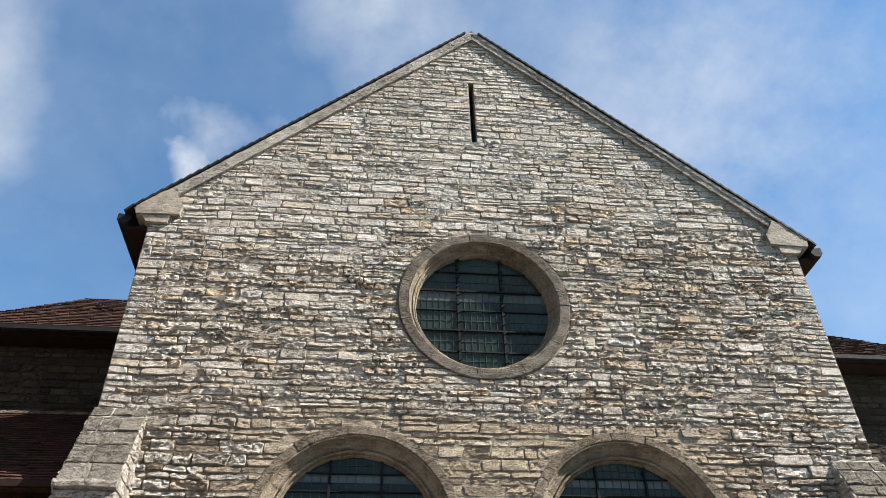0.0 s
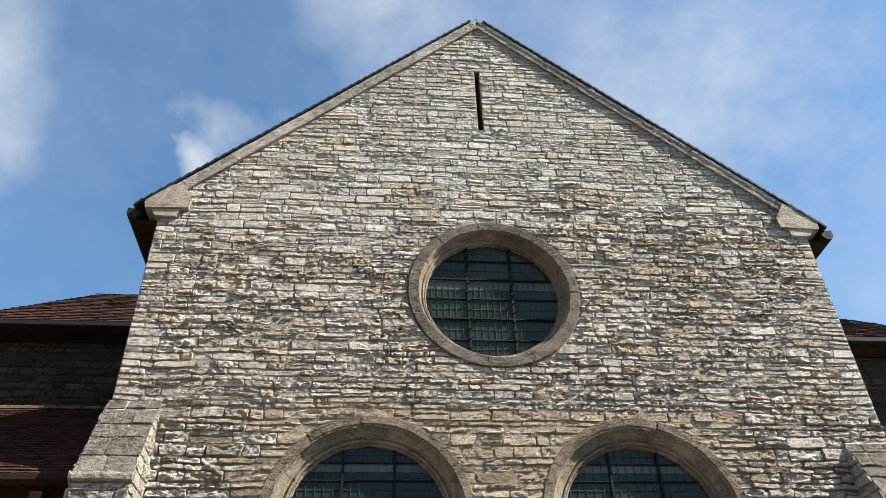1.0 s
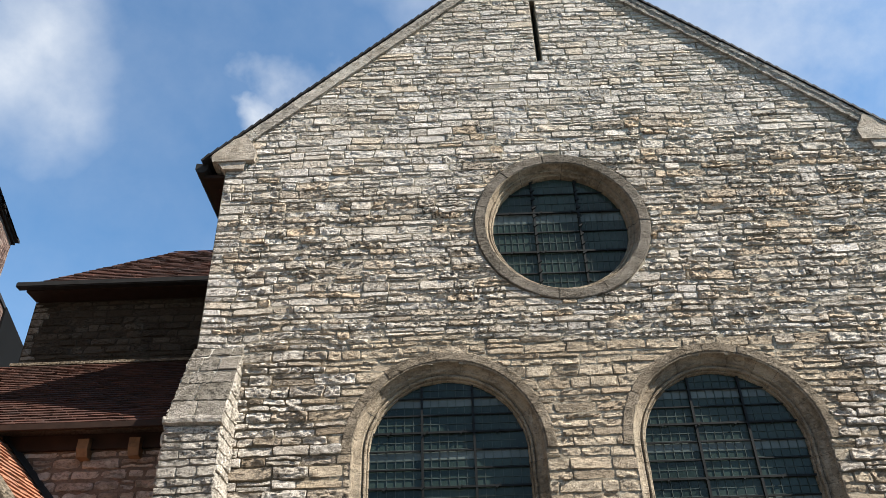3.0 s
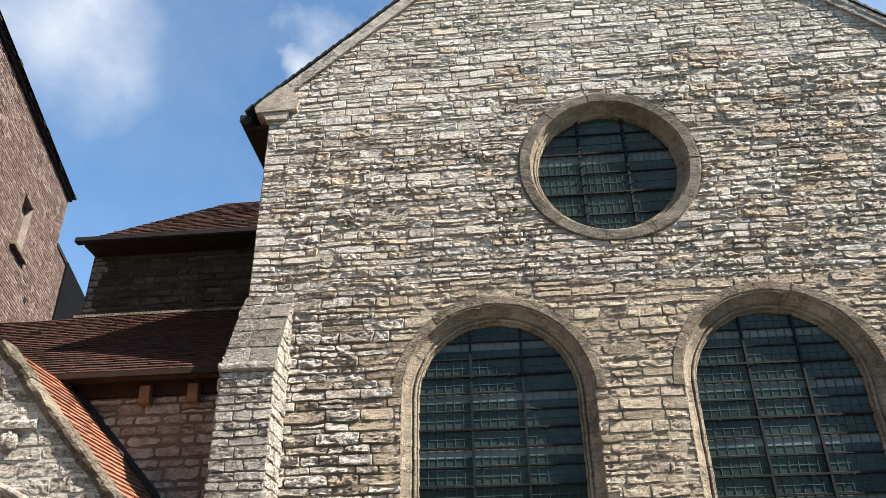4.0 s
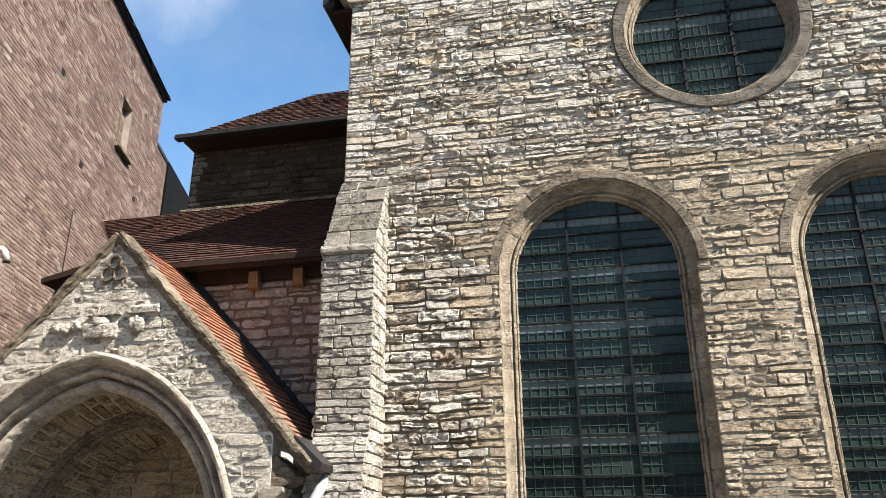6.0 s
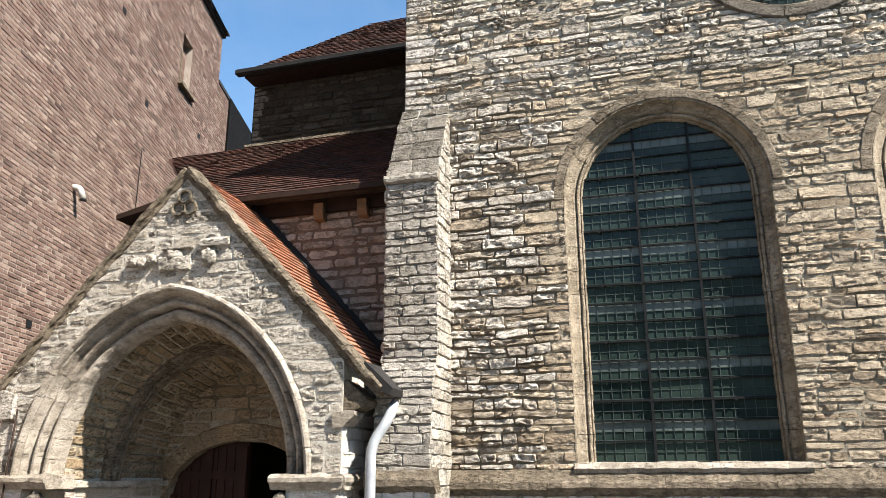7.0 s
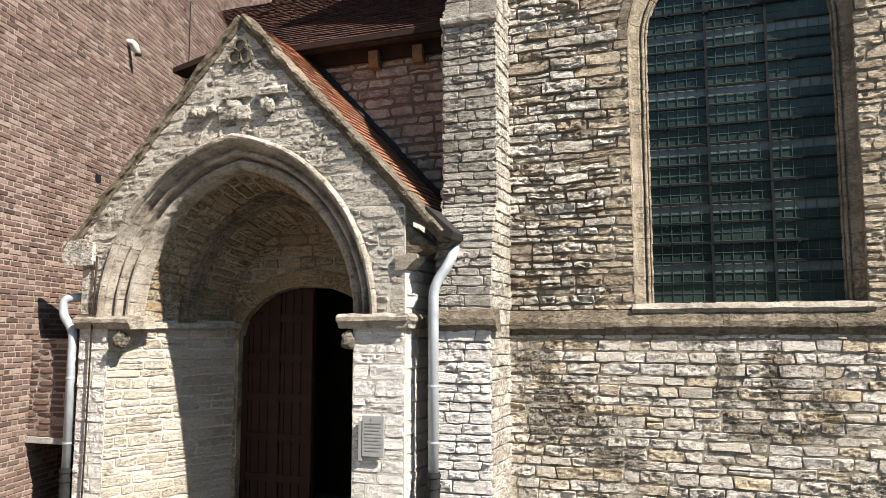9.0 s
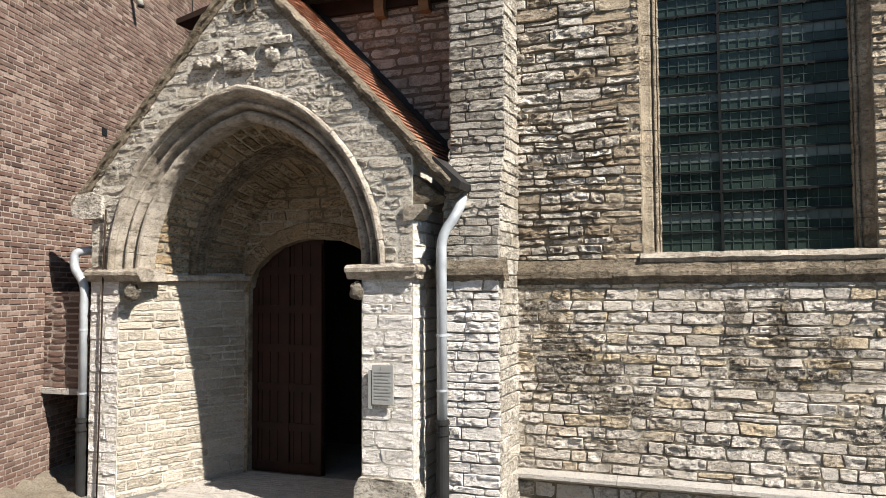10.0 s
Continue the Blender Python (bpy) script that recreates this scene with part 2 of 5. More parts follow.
def mortar_material(name, a, b):
    s = Shade(name)
    c = s.mix(s.ramp(s.noise(2.2, 6, 0.65), (0.38, 0.0), (0.62, 1.0)), a, b)
    c = s.mix(s.ramp(s.noise(45, 4, 0.7), (0.35, 0.6), (0.6, 0.0)), c, tuple(0.4 * v for v in a))
    s.bump(s.noise(60, 5, 0.75), 0.8, 0.012)
    s.feed(s.b.inputs["Specular IOR Level"], 0.1)
    return s.done(c, 0.97)


M_mortar = mortar_material("old_mortar", (0.13, 0.10, 0.066), (0.22, 0.178, 0.124))
M_mortar_light = mortar_material("lime_mortar", (0.45, 0.41, 0.345), (0.57, 0.53, 0.455))
# dark patches put joint shadow into the mortar's colour
M_mortar_mid = mortar_material("patchy_mortar", (0.14, 0.113, 0.077), (0.42, 0.37, 0.285))
# aisle mortar, darkened for the same shadow
M_mortar_dark = mortar_material("shade_darkened_mortar", (0.04, 0.033, 0.024), (0.062, 0.052, 0.04))
# near-black colour for the wing end's shade
M_wing_shade = mortar_material("wing_shade_black", (0.0035, 0.0034, 0.0033), (0.005, 0.0048, 0.0046))
M_mortar_red = mortar_material("reddish_mortar", (0.11, 0.080, 0.060), (0.18, 0.135, 0.104))
M_soil = mortar_material("dry_soil", (0.15, 0.122, 0.092), (0.21, 0.178, 0.138))


def brick_material():
    s = Shade("old_red_brick")
    c = s.ramp(s.chance(), (0.0, (0.052, 0.033, 0.028)), (0.18, (0.112, 0.065, 0.051)), (0.38, (0.16, 0.101, 0.081)), (0.52, (0.075, 0.047, 0.039)), (0.72, (0.145, 0.086, 0.067)), (0.88, (0.27, 0.195, 0.158)), (1.0, (0.115, 0.077, 0.064)))
    c = s.mix(s.ramp(s.noise(0.8, 6, 0.65), (0.42, 0.0), (0.68, 0.55)), c, (0.17, 0.115, 0.09))
    c = s.mix(s.ramp(s.noise(30, 5, 0.7), (0.32, 0.5), (0.55, 0.0)), c, (0.075, 0.045, 0.034))
    s.bump(s.noise(80, 4, 0.7), 0.6, 0.006)
    s.feed(s.b.inputs["Specular IOR Level"], 0.15)
    return s.done(c, 0.92)


M_brick = brick_material()
M_brick_mortar = mortar_material("brick_mortar", (0.25, 0.20, 0.165), (0.38, 0.318, 0.268))


def tile_material(name, tones, moss):
    s = Shade(name)
    k = len(tones)
    c = s.ramp(s.chance(), *[(i / (k - 1), t) for i, t in enumerate(tones)])
    c = s.mix(s.ramp(s.noise(1.6, 6, 0.7), (0.42, 0.0), (0.66, 0.8)), c, moss)
    c = s.mix(s.ramp(s.noise(35, 4, 0.7), (0.34, 0.45), (0.55, 0.0)), c, (0.05, 0.03, 0.025))
    s.bump(s.noise(70, 4, 0.7), 0.5, 0.006)
    s.feed(s.b.inputs["Specular IOR Level"], 0.15)
    return s.done(c, 0.85)


M_tile = tile_material("dark_red_tile", [(0.044, 0.020, 0.014), (0.066, 0.027, 0.018), (0.033, 0.017, 0.013), (0.085, 0.034, 0.022)], (0.024, 0.017, 0.014))
M_tile_orange = tile_material("orange_tile", [(0.27, 0.115, 0.065), (0.34, 0.15, 0.085), (0.23, 0.10, 0.06), (0.30, 0.15, 0.10)], (0.20, 0.11, 0.07))


def plain_material(name, colour, rough=0.6, metal=0.0, vary=0.25, scale=9):
    s = Shade(name)
    c = s.mix(s.ramp(s.noise(scale, 5, 0.65), (0.35, 0.0), (0.65, 1.0)), tuple(v * (1 - vary) for v in colour), tuple(min(1, v * (1 + vary)) for v in colour))
    s.bump(s.noise(scale * 6, 4, 0.6), 0.25, 0.004)
    s.feed(s.b.inputs["Specular IOR Level"], 0.5 if rough < 0.5 else 0.15)
    return s.done(c, s.ramp(s.noise(scale * 2, 4), (0.3, max(0.05, rough - 0.1)), (0.7, min(1, rough + 0.1))), metal)


M_zinc = plain_material("zinc", (0.36, 0.375, 0.39), 0.55, 0.35, 0.14, 7)
M_iron = plain_material("cast_iron", (0.018, 0.0175, 0.017), 0.75, 0.0)
M_lead = plain_material("lead", (0.050, 0.065, 0.059), 0.7, 0.2)
M_bar = plain_material("black_iron_bar", (0.008, 0.009, 0.009), 0.7, 0.0)
M_dark_wood = plain_material("dark_stained_wood", (0.024, 0.014, 0.010), 0.7)
M_beam = plain_material("weathered_beam", (0.16, 0.095, 0.05), 0.75)
M_door = plain_material("red_brown_door", (0.022, 0.0095, 0.0072), 0.55, 0, 0.35, 4)
M_slate = plain_material("dark_slate", (0.022, 0.020, 0.019), 0.7)
# near-black colour puts shade into the surfaces behind openings
M_void = plain_material("shade_black", (0.03, 0.03, 0.03), 0.9)
M_plate = plain_material("grey_notice", (0.27, 0.265, 0.245), 0.5, 0, 0.08)
M_plate_dark = plain_material("notice_print", (0.19, 0.188, 0.18), 0.6)
M_pvc = plain_material("pale_plastic", (0.44, 0.41, 0.365), 0.45, 0, 0.1)
M_ground = mortar_material("paved_ground", (0.14, 0.132, 0.12), (0.20, 0.19, 0.174))
M_paver = stone_material("pale_paver", [(0.400, 0.379, 0.339), (0.464, 0.442, 0.400), (0.368, 0.348, 0.308)], dirt=(0.3, 0.28, 0.25), dirt_at=0.7, pits=0.2)


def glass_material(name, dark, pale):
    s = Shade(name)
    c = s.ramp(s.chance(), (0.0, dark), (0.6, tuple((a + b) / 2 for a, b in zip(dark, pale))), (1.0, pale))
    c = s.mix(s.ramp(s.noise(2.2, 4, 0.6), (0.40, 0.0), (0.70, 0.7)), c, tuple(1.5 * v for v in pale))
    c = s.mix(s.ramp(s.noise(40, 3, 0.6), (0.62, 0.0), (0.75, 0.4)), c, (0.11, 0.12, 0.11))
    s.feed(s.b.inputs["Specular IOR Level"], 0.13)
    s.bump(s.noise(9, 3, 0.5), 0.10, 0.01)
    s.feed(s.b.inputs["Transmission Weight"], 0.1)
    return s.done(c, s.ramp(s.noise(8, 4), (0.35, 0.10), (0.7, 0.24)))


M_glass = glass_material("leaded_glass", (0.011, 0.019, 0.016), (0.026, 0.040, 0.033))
# paler tone paints bright sky reflection bands into the glass
M_glass_pale = glass_material("sky_band_glass", (0.065, 0.080, 0.073), (0.105, 0.122, 0.112))


# ---- mesh helpers ----
def link_mesh(name, verts, faces, material, parent=None, label="", smooth=False, centre=False, kind="", category="", group=""):
    verts = np.asarray(verts, dtype=float).reshape(-1, 3)
    c = verts.mean(0) if centre else np.zeros(3)
    me = bpy.data.meshes.new(name)
    me.from_pydata((verts - c).tolist(), [], [tuple(int(i) for i in f) for f in faces])
    me.materials.append(material)
    if smooth:
        me.polygons.foreach_set("use_smooth", np.ones(len(me.polygons), dtype=bool))
    ob = new(name, me)
    ob.location = c
    if parent:
        ob.parent = parent
    return tagged(ob, label, category, group, kind)


def part(name, bm, material, parent, label="", smooth=False):
    me = bpy.data.meshes.new(name)
    bm.normal_update()
    bm.to_mesh(me)
    bm.free()
    me.materials.append(material)
    if smooth:
        me.polygons.foreach_set("use_smooth", np.ones(len(me.polygons), dtype=bool))
    ob = new(name, me)
    if parent:
        ob.parent = parent
    return tagged(ob, label)


def thing(name, label, category, group="", kind="", at=(0, 0, 0)):
    """An Empty that holds the parts of a thing."""
    return tagged(new(name), label, category, group, kind)


def add_box(bm, lo, hi, m=None, bevel=0.0):
    got = bmesh.ops.create_cube(bm, size=1)["verts"]
    for v in got:
        v.co = Vector([(a + b) / 2 + k * (b - a) for a, b, k in zip(lo, hi, v.co)])
    if bevel:
        edges = list({e for v in got for e in v.link_edges})
        got = bmesh.ops.bevel(bm, geom=edges, offset=bevel, segments=2, affect="EDGES")["verts"]
    if m is not None:
        for v in got:
            v.co = m @ v.co
    return got


def box(name, lo, hi, material, parent, label="", bevel=0.0, m=None):
    bm = bmesh.new()
    add_box(bm, lo, hi, m, bevel)
    return part(name, bm, material, parent, label)


def worn(verts, size):
    """Points shaken by noise in space, so that edges look worn."""
    v = np.asarray(verts, dtype=float)
    k = [lattice_noise(v * 9 + 3 * i) + 0.6 * lattice_noise(v * 27 + 5 * i) + 0.4 * lattice_noise(v * 60 + 7 * i) - 1.0 for i in range(3)]
    return v + size * np.stack(k, 1)


def worn_prism(name, ring, lo, hi, axis, material, parent, label="", size=0.012, step=0.035):
    """As prism, cut fine and worn."""
    pts = []
    for a, b in zip(ring, ring[1:] + ring[:1]):
        a, b = np.array(a), np.array(b)
        n = max(1, int(np.linalg.norm(b - a) / step))
        pts += [a + (b - a) * i / n for i in range(n)]
    cuts = np.linspace(lo, hi, max(2, int(abs(hi - lo) / step) + 1))
    order = {"x": (2, 0, 1), "y": (0, 2, 1), "z": (0, 1, 2)}[axis]
    verts = np.array([[(*p, h)[i] for i in order] for h in cuts for p in pts])
    n = len(pts)
    faces = [(j * n + i, j * n + (i + 1) % n, (j + 1) * n + (i + 1) % n, (j + 1) * n + i) for j in range(len(cuts) - 1) for i in range(n)]
    faces += [tuple(range(n))[::-1], tuple((len(cuts) - 1) * n + i for i in range(n))]
    ob = link_mesh(name, worn(verts, size), faces, material, parent, label)
    bm = bmesh.new()
    bm.from_mesh(ob.data)
    bmesh.ops.recalc_face_normals(bm, faces=bm.faces)
    bm.to_mesh(ob.data)
    bm.free()
    return ob


def worn_run(name, a, b, normal, profile, material, parent, label="", size=0.014):
    """A stone between a and b with a profile of (world y, height along normal), worn."""
    n, m = max(3, int((b - a).length / 0.05)), len(profile)
    rows = [a + (b - a) * (i / (n - 1)) for i in range(n)]
    verts = [tuple(p + normal * h + Vector((0, y, 0))) for p in rows for y, h in profile]
    faces = [(i * m + j, i * m + (j + 1) % m, (i + 1) * m + (j + 1) % m, (i + 1) * m + j) for i in range(n - 1) for j in range(m)]
    faces += [tuple(range(m))[::-1], tuple((n - 1) * m + j for j in range(m))]
    ob = link_mesh(name, worn(verts, size), faces, material, parent, label)
    bm = bmesh.new()
    bm.from_mesh(ob.data)
    bmesh.ops.recalc_face_normals(bm, faces=bm.faces)
    bm.to_mesh(ob.data)
    bm.free()
    return ob


def prism(name, ring, lo, hi, axis, material, parent, label=""):
    """A ring of 2D points, drawn out along an axis from lo to hi."""
    def at(p, h):
        return {"x": (h, *p), "y": (p[0], h, p[1]), "z": (*p, h)}[axis]
    n = len(ring)
    bm = bmesh.new()
    a, b = [bm.verts.new(at(p, lo)) for p in ring], [bm.verts.new(at(p, hi)) for p in ring]
    bm.faces.new(a)
    bm.faces.new(b[::-1])
    for i in range(n):
        bm.faces.new((a[i], b[i], b[(i + 1) % n], a[(i + 1) % n]))
    bmesh.ops.recalc_face_normals(bm, faces=bm.faces)
    return part(name, bm, material, parent, label)


def tube(name, points, radius, material, parent, label="", sides=14):
    """A round pipe along a polyline, with its bends rounded."""
    pts = [Vector(p) for p in points]
    fine = [pts[0]]
    for a, b, c in zip(pts, pts[1:], pts[2:]):
        r = min(0.11, (a - b).length * 0.45, (c - b).length * 0.45)
        p, q = b + (a - b).normalized() * r, b + (c - b).normalized() * r
        for k in range(7):
            t = k / 6
            fine.append(p * (1 - t) ** 2 + b * 2 * t * (1 - t) + q * t * t)
    fine.append(pts[-1])
    verts, faces = [], []
    for i, p in enumerate(fine):
        d = (fine[min(i + 1, len(fine) - 1)] - fine[max(i - 1, 0)]).normalized()
        side = d.cross(Vector((0.3, 0.9, 0.1))).normalized()
        up = side.cross(d)
        for k in range(sides):
            w = 2 * math.pi * k / sides
            verts.append(p + (side * math.cos(w) + up * math.sin(w)) * radius)
    for i in range(len(fine) - 1):
        for k in range(sides):
            a, b = i * sides + k, i * sides + (k + 1) % sides
            faces.append((a, b, b + sides, a + sides))
    faces += [tuple(range(sides))[::-1], tuple(len(verts) - sides + k for k in range(sides))]
    return link_mesh(name, [tuple(v) for v in verts], faces, material, parent, label, True)


rng = np.random.default_rng(7)
LATTICE = rng.random((64, 64, 64))


def lattice_noise(p):
    """Smooth noise from 0 to 1 at many points."""
    i = np.floor(p).astype(int)
    f = p - i
    f = f * f * (3 - 2 * f)
    out = 0
    for dx in (0, 1):
        for dy in (0, 1):
            for dz in (0, 1):
                w = np.abs(1 - dx - f[:, 0]) * np.abs(1 - dy - f[:, 1]) * np.abs(1 - dz - f[:, 2])
                out = out + w * LATTICE[(i[:, 0] + dx) % 64, (i[:, 1] + dy) % 64, (i[:, 2] + dz) % 64]
    return out


def plane(origin, u, v=(0, 0, 1)):
    """A map from (along, up, out) to the world, on a flat face."""
    o, u, v = (np.array(a, dtype=float) for a in (origin, u, v))
    u, v = u / np.linalg.norm(u), v / np.linalg.norm(v)
    n = np.cross(u, v)
    return lambda a: o + a[:, :1] * u + a[:, 1:2] * v + a[:, 2:] * n


def lay_courses(region, v0, v1, heights, lengths, joint=0.012, wobble=0.25, split=0.0):
    """Stones in courses within region(v), a list of stretches: rows of u at the foot's left and right, the head's left and right, foot and head."""
    out, v = [], v0
    while v < v1 - 0.02:
        h = rng.uniform(*heights)
        top = v + h if v + h < v1 - 0.45 * heights[0] else v1
        low, high = region(v + 0.004), region(top - 0.004)
        if len(low) != len(high):
            low = high = region((v + top) / 2)
        for (a, b), (c, d) in zip(low, high):
            u, first = min(a, c), True
            end = max(b, d)
            cuts = []
            while True:
                u += rng.uniform(*lengths) * (rng.uniform(0.5, 1) if first else 1)
                first = False
                if u > min(b, d) - 0.5 * lengths[0]:
                    break
                if u > max(a, c) + 0.4 * lengths[0]:
                    cuts.append(u)
            lean = [rng.normal(0, 0.006) for _ in cuts]
            foot, head = [a] + [q - k for q, k in zip(cuts, lean)] + [b], [c] + [q + k for q, k in zip(cuts, lean)] + [d]
            for i in range(len(foot) - 1):
                if max(foot[i + 1] - foot[i], head[i + 1] - head[i]) < 0.035:
                    continue
                dv = rng.normal(0, wobble * 0.012, 2)
                lo, hi = v + joint / 2 + abs(dv[0]) * 0.5, top - joint / 2 - abs(dv[1]) * 0.5
                l0, r0, l1, r1 = foot[i] + joint / 2, foot[i + 1] - joint / 2, head[i] + joint / 2, head[i + 1] - joint / 2
                if split and hi - lo > 0.075 and rng.random() < split:
                    k = rng.uniform(0.35, 0.65)
                    mid, lm, rm = lo + (hi - lo) * k, l0 + (l1 - l0) * k, r0 + (r1 - r0) * k
                    out += [(l0, r0, lm, rm, lo, mid - joint / 2), (lm, rm, l1, r1, mid + joint / 2, hi)]
                else:
                    out.append((l0, r0, l1, r1, lo, hi))
        v = top
    return out


def stones(name, cells, chart, material, parent, proud=(0.008, 0.03), amp=0.010, cell=0.035, wave=0.006, near=None, label="", ridge=1.0, rest_name="", smooth=False, warp=0.0, sink=0.022):
    """Each cell becomes a rounded, worn block on the chart. Blocks for which near(u, v) holds are objects of their own, at most 300; the rest is one mesh."""
    all_p, all_prof, all_lift, all_amp, faces, sizes = [], [], [], [], [], []
    for a, b, c, d, lo, hi in cells:
        w, h = max(b - a, d - c), hi - lo
        nu, nv = int(np.clip(round(w / cell), 2, 16)), int(np.clip(round(h / cell), 2, 8))
        eu, ev = min(0.007 / max(w, 0.03), 0.3), min(0.007 / max(h, 0.03), 0.3)
        su = np.concatenate(([0], np.linspace(eu, 1 - eu, nu + 1), [1]))
        sv = np.concatenate(([0], np.linspace(ev, 1 - ev, nv + 1), [1]))
        S, T = np.meshgrid(su, sv)
        U = (a + (b - a) * S) * (1 - T) + (c + (d - c) * S) * T
        V = lo + (hi - lo) * T
        prof = np.minimum(np.minimum(S, 1 - S) > 1e-6, np.minimum(T, 1 - T) > 1e-6).astype(float)
        # rounded corners
        corner = np.minimum(np.minimum(S, 1 - S) / eu, 2) + np.minimum(np.minimum(T, 1 - T) / ev, 2)
        prof = np.where(corner < 2.01, prof * 0.7, prof)
        tilt = rng.normal(0, 0.004) * (T - 0.5) * 2 + rng.normal(0, 0.004) * (S - 0.5) * 2
        lift = np.full(S.shape, rng.uniform(*proud)) + tilt
        all_p.append(np.stack([U.ravel(), V.ravel()], 1))
        all_prof.append(prof.ravel())
        all_lift.append(lift.ravel())
        all_amp.append(np.full(S.size, amp * (rng.uniform(0.1, 0.3) if rng.random() < 0.25 else rng.uniform(0.5, 1.8))))
        m, n = len(sv), len(su)
        idx = np.arange(m * n).reshape(m, n)
        faces.append(np.stack([idx[:-1, :-1], idx[:-1, 1:], idx[1:, 1:], idx[1:, :-1]], -1).reshape(-1, 4))
        sizes.append(S.size)
    P, prof, lift, am = np.concatenate(all_p), np.concatenate(all_prof), np.concatenate(all_lift), np.concatenate(all_amp)
    who = np.repeat(np.arange(len(sizes)), sizes)
    q = np.stack([P[:, 0], P[:, 1], who * 0.37], 1)
    coarse = lattice_noise(q * [10, 24, 1] + 11) - 0.5
    fine = lattice_noise(q * [36, 60, 1] + 31) - 0.5
    pit = np.clip(lattice_noise(q * [22, 40, 1] + 5) - 0.58, 0, 1) * 4.0
    out = -sink + prof * (sink + lift) + (prof > 0.5) * am * (1.3 * coarse + 0.8 * fine - ridge * pit)
    out = np.where(prof > 0.9, np.maximum(out, 0.0015), out)
    P = P + wave * 2 * np.stack([lattice_noise(q * [14, 14, 1] + 51) - 0.5, lattice_noise(q * [14, 14, 1] + 71) - 0.5], 1)
    if warp:
        big = np.stack([P[:, 0] * 1.7, P[:, 1] * 2.3, P[:, 0] * 0 + 0.5], 1)
        P[:, 1] += warp * (lattice_noise(big) - 0.5) + warp * 0.4 * (lattice_noise(big * 3.1 + 9) - 0.5)
    X = chart(np.stack([P[:, 0], P[:, 1], out], 1))
    start = np.concatenate(([0], np.cumsum(sizes)))
    rest_v, rest_f, k, made = [], [], 0, 0
    for i, cl in enumerate(cells):
        vs = X[start[i]:start[i + 1]]
        mid = ((cl[0] + cl[1] + cl[2] + cl[3]) / 4, (cl[4] + cl[5]) / 2)
        if made < 300 and near and near(*mid):
            link_mesh(name, vs, faces[i], material, parent, "", smooth, True)
            made += 1
        else:
            rest_v.append(vs)
            rest_f.append(faces[i] + k)
            k += len(vs)
    if rest_v:
        link_mesh(rest_name or "small_" + name + "s", np.concatenate(rest_v), np.concatenate(rest_f), material, parent, label, smooth, False, "stuff")


def core_wall(name, region, v0, v1, chart, depth, material, parent, step=0.04, label=""):
    """The wall behind the stones: through its whole depth, with the openings left out."""
    verts, faces, v = [], [], v0
    while v < v1 - 1e-6:
        top = min(v + step, v1)
        low, high = region(v + 1e-4), region(top - 1e-4)
        if len(low) != len(high):
            low = high = region((v + top) / 2)
        for (a, b), (c, d) in zip(low, high):
            k = len(verts)
            verts += [(a, v, 0), (b, v, 0), (d, top, 0), (c, top, 0), (a, v, -depth), (b, v, -depth), (d, top, -depth), (c, top, -depth)]
            faces += [(k, k + 1, k + 2, k + 3), (k + 5, k + 4, k + 7, k + 6), (k + 4, k, k + 3, k + 7), (k + 1, k + 5, k + 6, k + 2), (k + 3, k + 2, k + 6, k + 7), (k + 4, k + 5, k + 1, k)]
        v = top
    # weld the strips into one body
    verts = np.array(verts, dtype=float)
    keys, back = np.unique(np.round(verts / 0.004).astype(int), axis=0, return_inverse=True)
    first = np.zeros(len(keys), dtype=int)
    first[back.ravel()] = np.arange(len(verts))
    faces = [f for f in (tuple(dict.fromkeys(int(back.ravel()[i]) for i in f)) for f in faces) if len(f) > 2]
    return link_mesh(name, chart(verts[first]), faces, material, parent, label)


def less(stretches, a, b):
    """The stretches with the gap from a to b taken out."""
    out = []
    for s, e in stretches:
        if b <= s or a >= e:
            out.append((s, e))
        else:
            if a > s:
                out.append((s, a))
            if b < e:
                out.append((b, e))
    return [(s, e) for s, e in out if e - s > 0.02]


def sweep(name, outline, profile, chart, material, parent, label="", closed=False, smooth=False):
    """Draws a profile of (widening, out) along an outline, a function of the widening that gives 2D points."""
    rows = [np.array(outline(r)) for r, _ in profile]
    n = len(rows[0])
    verts = np.concatenate([np.column_stack([row, np.full(n, o)]) for row, (_, o) in zip(rows, profile)])
    faces = []
    for j in range(len(profile) - 1):
        for i in range(n if closed else n - 1):
            a, b = j * n + i, j * n + (i + 1) % n
            faces.append((a, b, b + n, a + n))
    return link_mesh(name, worn(chart(verts), 0.007), faces, material, parent, label, smooth)


def segments(name, outline, profile, count, chart, material, parent, label="", wear=0.009, gap=0.0007):
    """As sweep, in separate moulded stones with fine joints."""
    rows = [np.array(outline(r)) for r, _ in profile]
    n, m = len(rows[0]), 6
    run = np.concatenate(([0], np.cumsum(np.linalg.norm(np.diff(rows[0], axis=0), axis=1))))
    cuts = np.linspace(0, 1, count + 1)
    cuts[1:-1] += rng.normal(0, 0.12 / count, count - 1)
    for k in range(count):
        at = np.interp(np.linspace(cuts[k] + gap, cuts[k + 1] - gap, m) * run[-1], run, np.arange(n))
        i = np.clip(at.astype(int), 0, n - 2)
        shift = rng.normal(0, 0.0025)
        verts = np.concatenate([np.column_stack([row[i] + (row[i + 1] - row[i]) * (at - i)[:, None], np.full(m, o + shift)]) for row, (_, o) in zip(rows, profile)])
        faces = [(j * m + q, j * m + q + 1, (j + 1) * m + q + 1, (j + 1) * m + q) for j in range(len(profile) - 1) for q in range(m - 1)]
        link_mesh(name, worn(chart(verts), wear), faces, material, parent, label, False, True)


